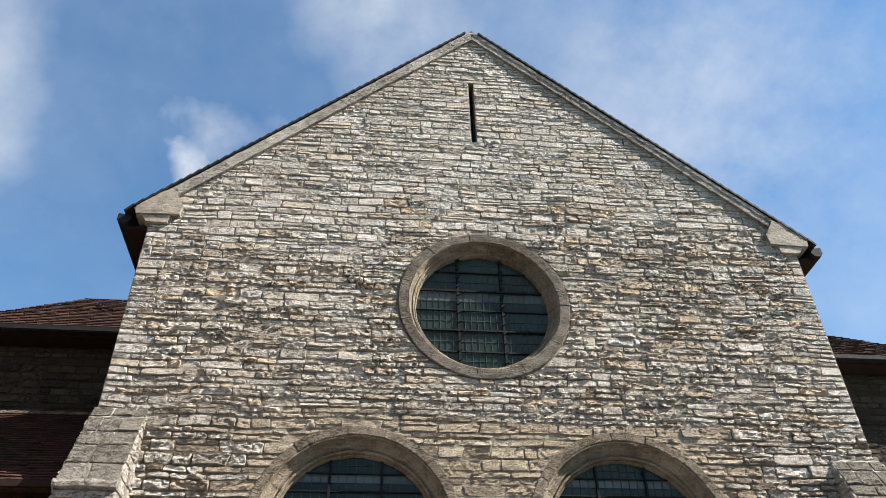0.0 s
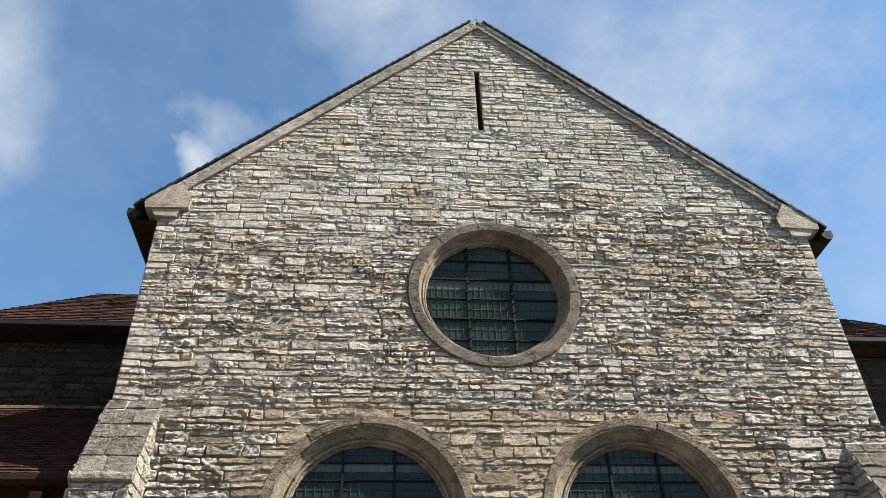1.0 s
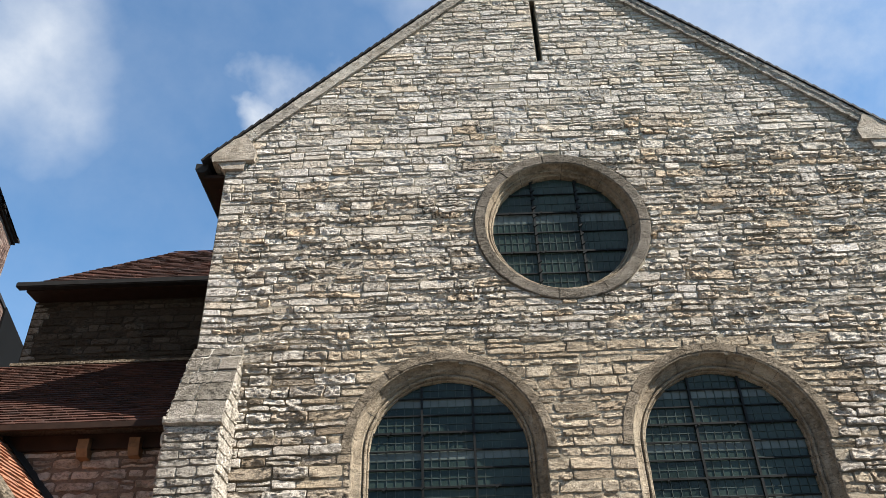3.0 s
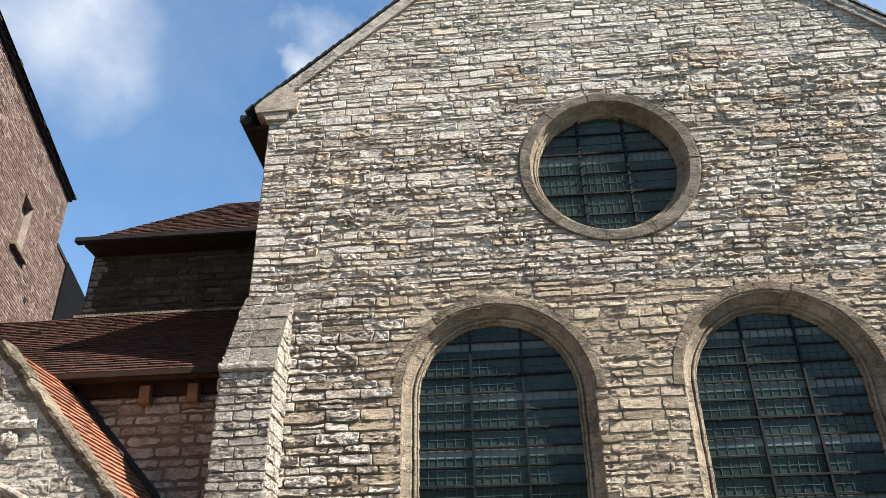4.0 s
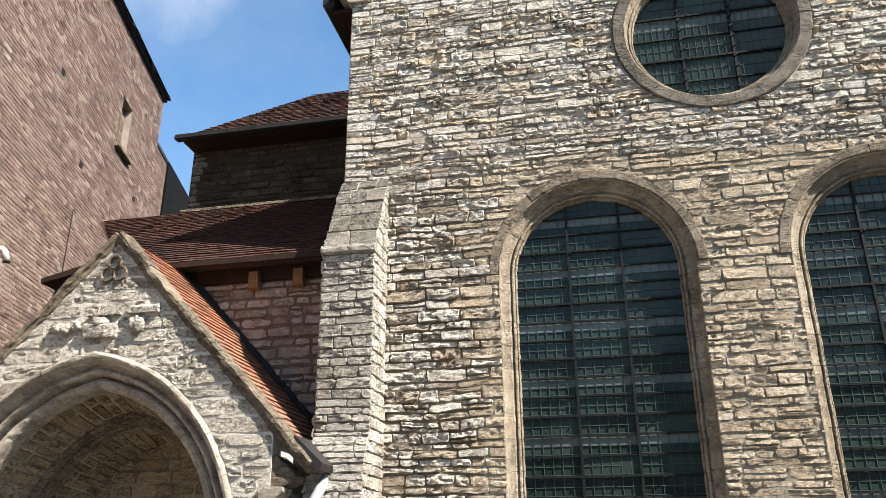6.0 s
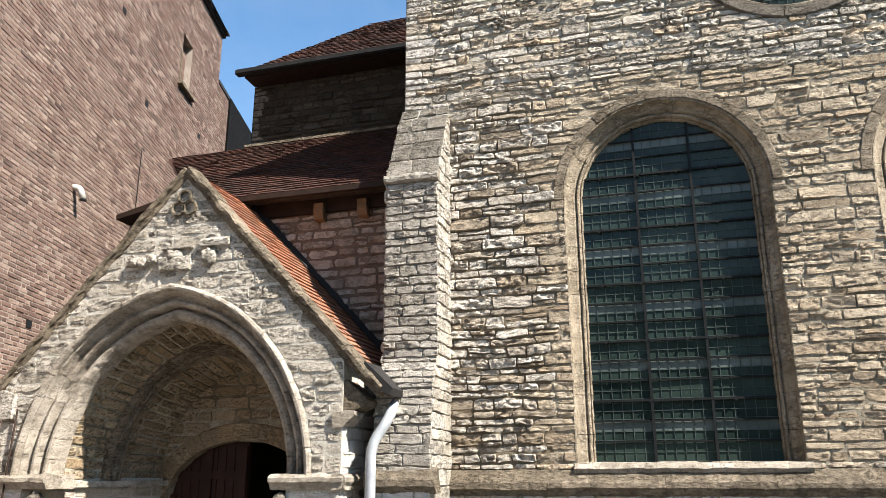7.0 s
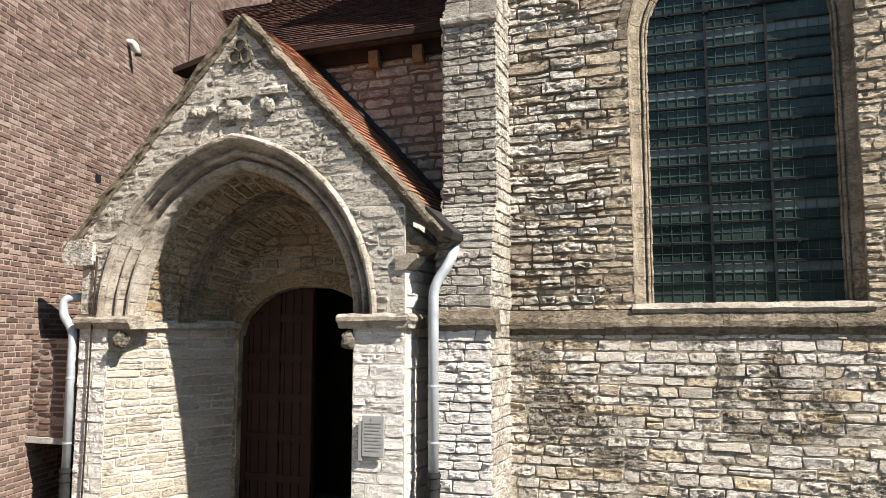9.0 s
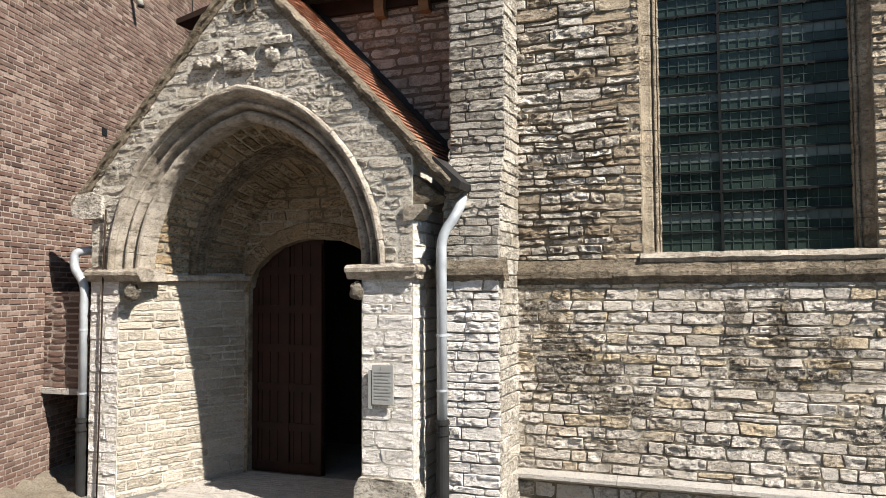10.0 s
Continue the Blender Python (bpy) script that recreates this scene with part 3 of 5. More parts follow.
def blocks_along(name, outline, count, r0, r1, lift, material, parent, chart, label="", depth=0.03):
    """Arch stones between two widenings of an outline, each an object of its own."""
    fine0, fine1 = np.array(outline(r0)), np.array(outline(r1))
    n = len(fine0)
    for k in range(count):
        jit = rng.uniform(-0.004, 0.006)
        s = np.linspace(k / count, (k + 1) / count, 5) * (n - 1)
        s[0], s[-1] = s[0] + (n - 1) * 0.0006, s[-1] - (n - 1) * 0.0006
        def at(f, s):
            i = np.clip(s.astype(int), 0, n - 2)
            return f[i] + (f[i + 1] - f[i]) * (s - i)[:, None]
        A, B = at(fine0, s), at(fine1, s)
        m = len(s)
        e = 0.012 / abs(r1 - r0)
        rows = [(A, -depth), (A, lift + jit - 0.008), (A + (B - A) * e, lift + jit), (A + (B - A) * (1 - e), lift + jit), (B, lift + jit - 0.008), (B, -depth)]
        verts = np.concatenate([np.column_stack([p, np.full(m, o)]) for p, o in rows])
        faces = [(j * m + i, j * m + i + 1, (j + 1) * m + i + 1, (j + 1) * m + i) for j in range(len(rows) - 1) for i in range(m - 1)]
        faces += [tuple(j * m for j in range(len(rows))), tuple(j * m + m - 1 for j in range(len(rows)))[::-1]]
        link_mesh(name, worn(chart(verts), 0.008), faces, material, parent, label, False, True)


def sloped_tiles(name, corner, along, up, width, length, material, parent, tile=(0.165, 0.10), trim=None, near=None, thick=0.014):
    """Plain tiles in overlapping rows on a slope; corner is the eave's left end."""
    corner, along, up = (np.array(a, dtype=float) for a in (corner, along, up))
    along, up = along / np.linalg.norm(along), up / np.linalg.norm(up)
    n = np.cross(along, up)
    rv, rf, made = [], [], 0
    for j in range(int(length / tile[1])):
        y0 = j * tile[1]
        for i in range(-1, int(width / tile[0]) + 1):
            x0 = (i + 0.5 * (j % 2)) * tile[0] + rng.normal(0, 0.003)
            x1 = x0 + tile[0] - 0.004
            x0, x1 = max(x0, 0), min(x1, width)
            if trim:
                t = trim((y0 + tile[1] / 2) / length)
                x0, x1 = max(x0, t[0] * width), min(x1, t[1] * width)
            if x1 - x0 < 0.03:
                continue
            k, sag = rng.normal(0, 0.004), rng.normal(0, 0.003, 4)
            top = min(y0 + tile[1] * 1.6, length + 0.02)
            v = []
            for x, y, h in ((x0, y0 + k, 0.030 + sag[0]), (x1, y0 + k, 0.030 + sag[1]), (x1, top, 0.006), (x0, top, 0.006)):
                v += [corner + along * x + up * y + n * h, corner + along * x + up * y + n * (h - thick)]
            f = [(0, 2, 4, 6), (1, 3, 2, 0), (7, 5, 3, 1)[::1], (2, 3, 5, 4), (6, 7, 1, 0)]
            if near and made < 300 and near(x0, y0):
                link_mesh(name, v, f, material, parent, "", False, True)
                made += 1
            else:
                rf += [tuple(q + len(rv) for q in face) for face in f]
                rv += v
    if rv:
        link_mesh("small_" + name + "s", rv, rf, material, parent, "", False, False, "stuff")


# ---- ground ----
GROUND = -0.37
ground = link_mesh("ground", [(-400, -400, GROUND), (400, -400, GROUND), (400, 400, GROUND), (-400, 400, GROUND)], [(0, 1, 2, 3)], M_ground, None, "pale paved ground in front of the church", kind="structure", category="ground")

# unseen wall added behind the camera to cut the sky's fill light
link_mesh("wall_south", [(x, y, z) for z in (GROUND, 9.0) for x, y in ((-60, -24), (60, -24), (60, -23.6), (-60, -23.6))], [(0, 1, 5, 4), (1, 2, 6, 5), (2, 3, 7, 6), (3, 0, 4, 7), (4, 5, 6, 7)], M_brick_mortar, None, "unseen plain brown wall added to block sky light", kind="structure", category="wall")

# ---- church front ----
LEFT, RIGHT = -3.95, 4.07
APEX_X, APEX_Z, RAKE = 0.05, 11.97, 0.925
SPRING, SILL = 4.53, 2.07
WIN_X = (-1.37, 1.335)
WIN_R = 0.925
ROSE_Z, ROSE_R = 7.125, 0.87
BAND = 1.86
face = plane((0, 0, 0), (1, 0, 0))
under = plane((0, -0.05, 0), (1, 0, 0))


def gable(v):
    half = (APEX_Z - v) / RAKE
    return [(max(LEFT, APEX_X - half), min(RIGHT, APEX_X + half))] if half > 0.02 else []


def openings(v, widen=0.0, slit=True):
    s = gable(v)
    for x in WIN_X:
        r = WIN_R + widen
        if SILL <= v < SPRING:
            s = less(s, x - r, x + r)
        elif SPRING <= v < SPRING + r:
            k = math.sqrt(max(0, r * r - (v - SPRING) ** 2))
            s = less(s, x - k, x + k)
    r = ROSE_R + widen
    if abs(v - ROSE_Z) < r:
        k = math.sqrt(r * r - (v - ROSE_Z) ** 2)
        s = less(s, -k, k)
    if slit and 9.74 < v < 10.97:
        s = less(s, -0.035, 0.035)
    return s


front = tagged(new("church_front"), "weathered pale limestone church gable wall with coursed rubble", "wall", kind="structure")


def between(region, a, b):
    def cut(v):
        return [(max(s, a), min(e, b)) for s, e in region(v) if min(e, b) - max(s, a) > 0.03]
    return cut


core_wall("wall", openings, 5.6, APEX_Z, face, 0.55, M_mortar_mid, front, 0.03)
core_wall("wall", between(openings, -2.50, 2.46), GROUND - 0.2, 5.6, face, 0.55, M_mortar_mid, front, 0.03)
core_wall("wall", between(openings, LEFT, -2.50), GROUND - 0.2, 5.6, face, 0.55, M_mortar, front, 0.03)
core_wall("wall", between(openings, 2.46, RIGHT), GROUND - 0.2, 5.6, face, 0.55, M_mortar, front, 0.03)


def arch_outline(x, z0=SILL, spring=SPRING, base=0.0):
    def outline(r):
        a = np.linspace(math.pi, 0, 41)
        return [(x - r, z0 + (spring - z0) * k / 12) for k in range(12)] + [(x + r * math.cos(w), spring + r * math.sin(w)) for w in a] + [(x + r, spring - (spring - z0) * k / 12) for k in range(1, 13)]
    return outline


def arc_outline(x, spring=SPRING):
    return lambda r: [(x + r * math.cos(w), spring + r * math.sin(w)) for w in np.linspace(math.pi, 0, 61)]


def ring_outline(z):
    return lambda r: [(r * math.cos(w), z + r * math.sin(w)) for w in np.linspace(0, 2 * math.pi, 73)]


def bar(bm, a, b, half, out0, out1):
    """A flat bar in the window's plane from a to b."""
    a, b = np.array(a), np.array(b)
    d = (b - a) / np.linalg.norm(b - a)
    n = np.array([-d[1], d[0]]) * half
    v = [bm.verts.new(Vector(face(np.array([[*p, o]]))[0])) for o in (out0, out1) for p in (a - n, a + n, b + n, b - n)]
    for f in ((4, 5, 6, 7), (0, 1, 5, 4), (2, 3, 7, 6), (1, 2, 6, 5), (3, 0, 4, 7)):
        bm.faces.new([v[i] for i in f])


def glazing(window, span, top, bottom, columns, rows, lead, pale, hooked, upright_hooks):
    """Panels of leaded glass between bars. span(v): the glass's left and right at a height; pale(j): rows with a
    reflection band painted into the upper half; hooked(j): bars with hooks.
    """
    deep = -0.18

    def pane(lo, hi, i, material, tilt, yaw):
        left, right = [], []
        for v in np.linspace(lo, hi, 5):
            a, b = span(v)
            left.append((max(a, min(columns[i], b)), v))
            right.append((min(b, max(columns[i + 1], a)), v))
        if max(q[0] - p[0] for p, q in zip(left, right)) < 0.03:
            return
        mid = (lo + hi) / 2
        p3 = np.array([(u, v, deep + tilt * (v - mid) + yaw * (u - columns[i]) - 0.002) for u, v in left + right[::-1]])
        n = len(p3)
        back = p3 - [0, 0, 0.006]
        fs = [(k, k + 1, n - 2 - k, n - 1 - k) for k in range(4)]
        fs = [f[::-1] for f in fs] + [tuple(q + n for q in f) for f in fs]
        link_mesh("pane", face(np.concatenate([p3, back])), fs, material, window, "", False, True)
    for j in range(len(rows) - 1):
        for i in range(len(columns) - 1):
            tilt, yaw = rng.normal(0, 0.010), rng.normal(0, 0.008)
            lo, hi = rows[j], rows[j + 1]
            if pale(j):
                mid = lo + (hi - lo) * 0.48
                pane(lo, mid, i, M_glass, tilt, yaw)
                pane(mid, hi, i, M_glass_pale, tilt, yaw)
            else:
                pane(lo, hi, i, M_glass, tilt, yaw)
    bm = bmesh.new()
    for i in range(len(columns) - 1):
        k = max(2, round((columns[i + 1] - columns[i]) / lead))
        for u in np.linspace(columns[i], columns[i + 1], k + 1):
            ok = [v for v in np.arange(bottom + 0.005, top, 0.02) if span(v)[0] < u < span(v)[1]]
            if len(ok) > 2:
                bar(bm, (u, ok[0]), (u, ok[-1]), 0.0027, deep, deep + 0.006)
    for j in range(len(rows) - 1):
        for v in (rows[j] + (rows[j + 1] - rows[j]) * 0.5, rows[j] + 0.016):
            a, b = span(v)
            if b - a > 0.05:
                bar(bm, (a, v), (b, v), 0.0027, deep, deep + 0.006)
    part("leading", bm, M_lead, window, "thin grey lead strips")
    for j, v in enumerate(rows[1:-1]):
        a, b = span(v)
        if b - a < 0.05:
            continue
        bm = bmesh.new()
        heavy = hooked(j + 1)
        bar(bm, (a, v), (b, v), 0.010 if heavy else 0.006, deep + 0.006, deep + (0.030 if heavy else 0.022))
        if heavy:
            for u in np.arange(a + 0.16, b - 0.05, 0.36):
                bar(bm, (u - 0.018, v - 0.022), (u + 0.020, v + 0.012), 0.008, deep + 0.02, deep + 0.044)
        part("saddle_bar", bm, M_bar, window, "black iron cross bar")
    for u in columns[1:-1]:
        ok = [v for v in np.arange(bottom, top, 0.01) if span(v)[0] < u < span(v)[1]]
        bm = bmesh.new()
        bar(bm, (u, ok[0]), (u, ok[-1]), 0.012, deep + 0.004, deep + 0.028)
        if upright_hooks:
            for v in np.arange(ok[0] + 0.06, ok[-1], 0.125):
                bar(bm, (u - 0.018, v - 0.014), (u + 0.022, v + 0.014), 0.009, deep + 0.02, deep + 0.046)
        part("upright_bar", bm, M_bar, window, "black iron upright bar")


def arched_window(name, x):
    w = tagged(new(name), "tall round-arched window with dark green leaded glass", "window", "tall windows of the front", "structure")
    hollow = [(WIN_R - 0.078 + 0.076 * math.cos(w), -0.012 - 0.076 * math.sin(w)) for w in np.linspace(0.0, 1.5, 7)]
    bead = [(WIN_R - 0.110 + 0.014 * math.cos(w), -0.112 + 0.014 * math.sin(w)) for w in np.linspace(0.6, 3.4, 5)]
    fillet = [(WIN_R - 0.136 + 0.008 * math.cos(w), -0.146 + 0.008 * math.sin(w)) for w in np.linspace(0.6, 3.4, 4)]
    profile = [(WIN_R + 0.012, 0.010), (WIN_R + 0.002, 0.006)] + hollow + [(WIN_R - 0.088, -0.120), (WIN_R - 0.094, -0.135)] + bead + [(WIN_R - 0.126, -0.15)] + fillet + [(WIN_R - 0.150, -0.19), (WIN_R - 0.150, -0.42)]
    sweep("jamb_core", arch_outline(x), [(r + 0.010, o - 0.012) for r, o in profile], face, M_dress, w)
    segments("jamb_stone", arch_outline(x), profile, 27, face, M_jamb, w, "moulded tan stone jamb", 0.007, 0.0003)
    g = WIN_R - 0.145

    def span(v):
        k = g if v < SPRING else math.sqrt(max(0, g * g - (v - SPRING) ** 2))
        return x - k, x + k
    columns = [x - g, x - g + 2 * g * 0.335, x - g + 2 * g * 0.665, x + g]
    rows = list(np.linspace(SILL, SPRING + g, 19))
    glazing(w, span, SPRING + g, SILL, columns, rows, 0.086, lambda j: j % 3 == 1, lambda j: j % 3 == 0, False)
    blocks_along("voussoir", arc_outline(x), 17, WIN_R + 0.014, WIN_R + 0.115, 0.016, M_dress, w, face)
    worn_prism("sill", [(0.20, SILL + 0.01), (-0.04, SILL - 0.005), (-0.075, SILL - 0.05), (-0.05, SILL - 0.085), (0.20, SILL - 0.085)], x - WIN_R - 0.02, x + WIN_R + 0.05, "x", M_cope, w, "worn sloping stone sill")
    return w


for k, x in enumerate(WIN_X):
    arched_window("window_%d" % (k + 1), x)

rose = tagged(new("window_3"), "round window with a moulded stone ring and leaded glass", "window", kind="structure")
rose_profile = [(ROSE_R + 0.006, 0.030), (ROSE_R - 0.004, 0.020), (ROSE_R - 0.012, -0.020), (ROSE_R - 0.024, -0.060), (ROSE_R - 0.036, -0.072), (ROSE_R - 0.046, -0.062), (ROSE_R - 0.056, -0.066), (ROSE_R - 0.062, -0.095),
                (ROSE_R - 0.070, -0.112), (ROSE_R - 0.078, -0.105), (ROSE_R - 0.086, -0.112), (ROSE_R - 0.092, -0.15), (ROSE_R - 0.098, -0.4)]
sweep("ring_core", ring_outline(ROSE_Z), [(r + 0.012, o - 0.012) for r, o in rose_profile], face, M_vous, rose)
segments("ring_stone", ring_outline(ROSE_Z), rose_profile, 9, face, M_jamb, rose, "moulded pale stone ring", 0.006)
RG = ROSE_R - 0.090


def rose_span(v):
    k = math.sqrt(max(0, RG * RG - (v - ROSE_Z) ** 2))
    return -k, k


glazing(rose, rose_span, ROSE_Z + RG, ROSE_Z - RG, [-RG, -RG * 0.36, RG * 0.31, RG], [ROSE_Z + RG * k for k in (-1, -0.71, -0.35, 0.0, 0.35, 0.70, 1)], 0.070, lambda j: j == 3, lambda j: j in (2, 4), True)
blocks_along("voussoir", ring_outline(ROSE_Z), 11, ROSE_R + 0.004, ROSE_R + 0.130, 0.03, M_vous, rose, face)

# slit in the gable: slot with narrow jambs, its shade a painted near-black back
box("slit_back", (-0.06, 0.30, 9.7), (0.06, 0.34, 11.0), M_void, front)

# string course with a sloping top, and the ledge near the ground
band = tagged(new("trim"), "projecting worn stone string course below the windows", "moulding", kind="structure")
ring = [(-0.006, BAND + 0.16), (-0.03, BAND + 0.155), (-0.085, BAND + 0.055), (-0.098, BAND + 0.042), (-0.10, BAND), (-0.09, BAND - 0.012), (-0.07, BAND - 0.04), (-0.052, BAND - 0.065), (0.05, BAND - 0.065), (0.05, BAND + 0.16)]
edges_x = [-3.46]
while edges_x[-1] < 3.4:
    edges_x.append(min(edges_x[-1] + rng.uniform(0.7, 1.15), 3.6))
for a, b in zip(edges_x, edges_x[1:]):
    worn_prism("string_stone", [(y + rng.normal(0, 0.003), z + rng.normal(0, 0.003)) for y, z in ring], a + 0.002, b - 0.002, "x", M_dress, band)
ledge = tagged(new("baseboard"), "smooth pale stone ledge along the wall's foot", "ledge", kind="structure")
edges_x = [-3.5, -2.55, -1.6, -0.62, 0.4, 1.4, 2.4, 3.45]
for a, b in zip(edges_x, edges_x[1:]):
    prism("ledge_stone", [(0.0, 0.10), (-0.06, 0.095), (-0.125, 0.06), (-0.13, 0.025), (-0.12, 0.018), (-0.07, -0.005), (0.0, -0.01)], a + 0.003, b - 0.003, "x", M_slab, ledge)

# coping on the rakes, kneelers, gutters
coping = tagged(new("gable_coping"), "thin pale stone coping along the gable's slopes", "coping", kind="structure")
for side in (-1, 1):
    d = Vector((side, 0, -RAKE)).normalized()
    n = Vector((side * RAKE, 0, 1)).normalized()
    start = Vector((APEX_X, 0, APEX_Z))
    run = 4.12 / abs(d.x)
    count = 9
    for k in range(count):
        a, b = start + d * (run * k / count), start + d * (run * (k + 1) / count - 0.006)
        lift = rng.normal(0, 0.003)
        if k == 0:
            a = a - d * 0.11
        prof = [(-0.05, -0.02), (-0.055, 0.035), (-0.065, 0.06), (-0.07, 0.105), (-0.06, 0.115), (0.30, 0.12), (0.30, -0.02)]
        worn_run("coping_stone", a, b, n, [(y, h + lift) for y, h in prof], M_butt, coping, "", 0.010)
    # tile edge showing above the coping
    a, b = start + n * 0.135, start + d * (run + 0.1) + n * 0.135
    vs, fs = [], []
    teeth = 44
    for k in range(teeth):
        p, q = a + (b - a) * (k / teeth), a + (b - a) * ((k + 1.05) / teeth)
        i = len(vs)
        for r, h in ((p, 0.0), (q, -0.012), (q, 0.012), (p, 0.03)):
            vs += [tuple(r + n * h + Vector((0, -0.08, 0))), tuple(r + n * h + Vector((0, 0.3, 0)))]
        fs += [(i, i + 2, i + 4, i + 6), (i + 6, i + 4, i + 5, i + 7), (i, i + 1, i + 3, i + 2), (i + 2, i + 3, i + 5, i + 4)]
    link_mesh("verge_tiles", vs, fs, M_slate, coping, "dark roof tile edge", kind="stuff")
    x = LEFT if side < 0 else RIGHT
    worn_prism("kneeler", [(x - side * 0.34, 8.18), (x + side * 0.16, 8.16), (x + side * 0.17, 8.27), (x - side * 0.10, 8.53), (x - side * 0.22, 8.56), (x - side * 0.36, 8.32)], -0.07, 0.5, "y", M_cope, coping, "carved stone kneeler")
    prism("kneeler_bracket", [(x - side * 0.22, 8.06), (x + side * 0.02, 8.06), (x + side * 0.05, 8.10), (x + side * 0.10, 8.165), (x - side * 0.24, 8.165)], -0.05, 0.4, "y", M_cope, coping)

nave = thing("church_nave", "tall church nave behind the gable with a dark tiled roof", "building")
for side in (-1, 1):
    x = LEFT if side < 0 else RIGHT
    box("side_wall", (min(x, x - side * 0.55), 0.552, GROUND), (max(x, x - side * 0.55), 15, 8.1), M_pale, nave)
    run = 4.16
    prism("roof", [(APEX_X, APEX_Z + 0.02), (APEX_X + side * run, APEX_Z + 0.02 - RAKE * run), (APEX_X + side * run, APEX_Z - 0.10 - RAKE * run), (APEX_X, APEX_Z - 0.12)], 0.32, 15, "y", M_tile, nave, "dark tiled roof slope")
    gx = x + side * 0.30
    g = thing("gutter", "dark metal eaves gutter with boarded soffit", "gutter", "nave gutters")
    prism("trough", [(gx - side * 0.07, 8.20), (gx + side * 0.08, 8.22), (gx + side * 0.085, 8.13), (gx + side * 0.05, 8.08), (gx - side * 0.03, 8.08), (gx - side * 0.07, 8.13)], 0.02, 15, "y", M_iron, g)
    box("soffit", (min(x, gx), 0.10, 8.05), (max(x, gx), 15, 8.10), M_dark_wood, g, "dark boarded soffit")
box("back_wall", (LEFT, 14.6, GROUND), (RIGHT, 15, 8.1), M_void, nave)
box("floor", (LEFT, 0.55, GROUND - 0.1), (RIGHT, 15, GROUND + 0.02), M_void, nave)


# ---- buttresses ----
def buttress(x0, x1, drop):
    """A stepped buttress: sloping head, drip ledge, shaft, lower set-off."""
    b = thing("buttress", "stepped grey limestone buttress with a sloping head", "buttress", "corner buttresses")
    side = [(0.0, 5.70 - drop), (-0.44, 4.80 - drop), (-0.47, 4.76 - drop), (-0.47, 4.72 - drop), (-0.44, 4.70 - drop), (-0.44, 3.0), (-0.58, 2.75), (-0.65, 2.02), (-0.66, 1.92), (-0.66, GROUND), (0.0, GROUND)]
    prism("body", [(y + (0.02 if y < 0 else 0), z) for y, z in side], x0 + 0.02, x1 - 0.02, "x", M_mortar_light, b)
    spans = [((-0.0, 5.70 - drop), (-0.46, 4.77 - drop), (0.12, 0.26), 0.012), ((-0.44, 4.70 - drop), (-0.44, 3.0), (0.06, 0.12), 0.014), ((-0.44, 3.0), (-0.58, 2.75), (0.06, 0.11), 0.014), ((-0.58, 2.75), (-0.655, 1.97), (0.06, 0.12), 0.014), ((-0.66, 1.86), (-0.66, GROUND), (0.06, 0.12), 0.014)]
    for (ya, za), (yb, zb), hs, am in spans:
        up = np.array([0, ya - yb, za - zb])
        ln = np.linalg.norm(up)
        ch = plane((x0, yb, zb), (1, 0, 0), up)
        cells = lay_courses(lambda v: [(0, x1 - x0)], 0, ln, hs, (0.16, 0.34), 0.004)
        stones("stone", cells, ch, M_head if hs[1] > 0.2 else M_pillar if za < 1.9 else M_butt, b, (0.000, 0.010), am, 0.02, 0.009, near=lambda u, v: True, sink=0.010, warp=0.02)
    # side faces
    for sx, sign in ((x1, 1), (x0, -1)):
        ch = plane((sx, 0, 0), (0, sign, 0))

        def depth(v):
            pts = side[:-1]
            for (ya, za), (yb, zb) in zip(pts, pts[1:]):
                if zb <= v <= za and za > zb:
                    return ya + (yb - ya) * (za - v) / (za - zb)
            return -0.66
        cells = lay_courses(lambda v: [(depth(v), 0)] if sign > 0 else [(0, -depth(v))], GROUND, 5.6 - drop, (0.09, 0.15), (0.18, 0.4), 0.004)
        stones("stone", cells, ch, M_porch, b, (0.000, 0.014), 0.014, 0.024, 0.008, near=lambda u, v: sign > 0 or x0 > 0, sink=0.007)
    worn_prism("drip_ledge", [(-0.40, 4.80 - drop), (-0.475, 4.785 - drop), (-0.485, 4.755 - drop), (-0.48, 4.72 - drop), (-0.44, 4.705 - drop), (-0.40, 4.705 - drop)], x0 - 0.01, x1 + 0.01, "x", M_butt, b)
    worn_prism("string_stone", [(-0.62, 2.03), (-0.66, 2.01), (-0.715, 1.93), (-0.715, 1.88), (-0.695, 1.86), (-0.66, 1.82), (-0.56, 1.82), (-0.6, 2.03)], x0 - 0.05, x1 + 0.06, "x", M_dress, b, "projecting stone band")
    return b


buttress(-3.98, -3.45, 0.0)
buttress(3.55, 4.12, 0.33)

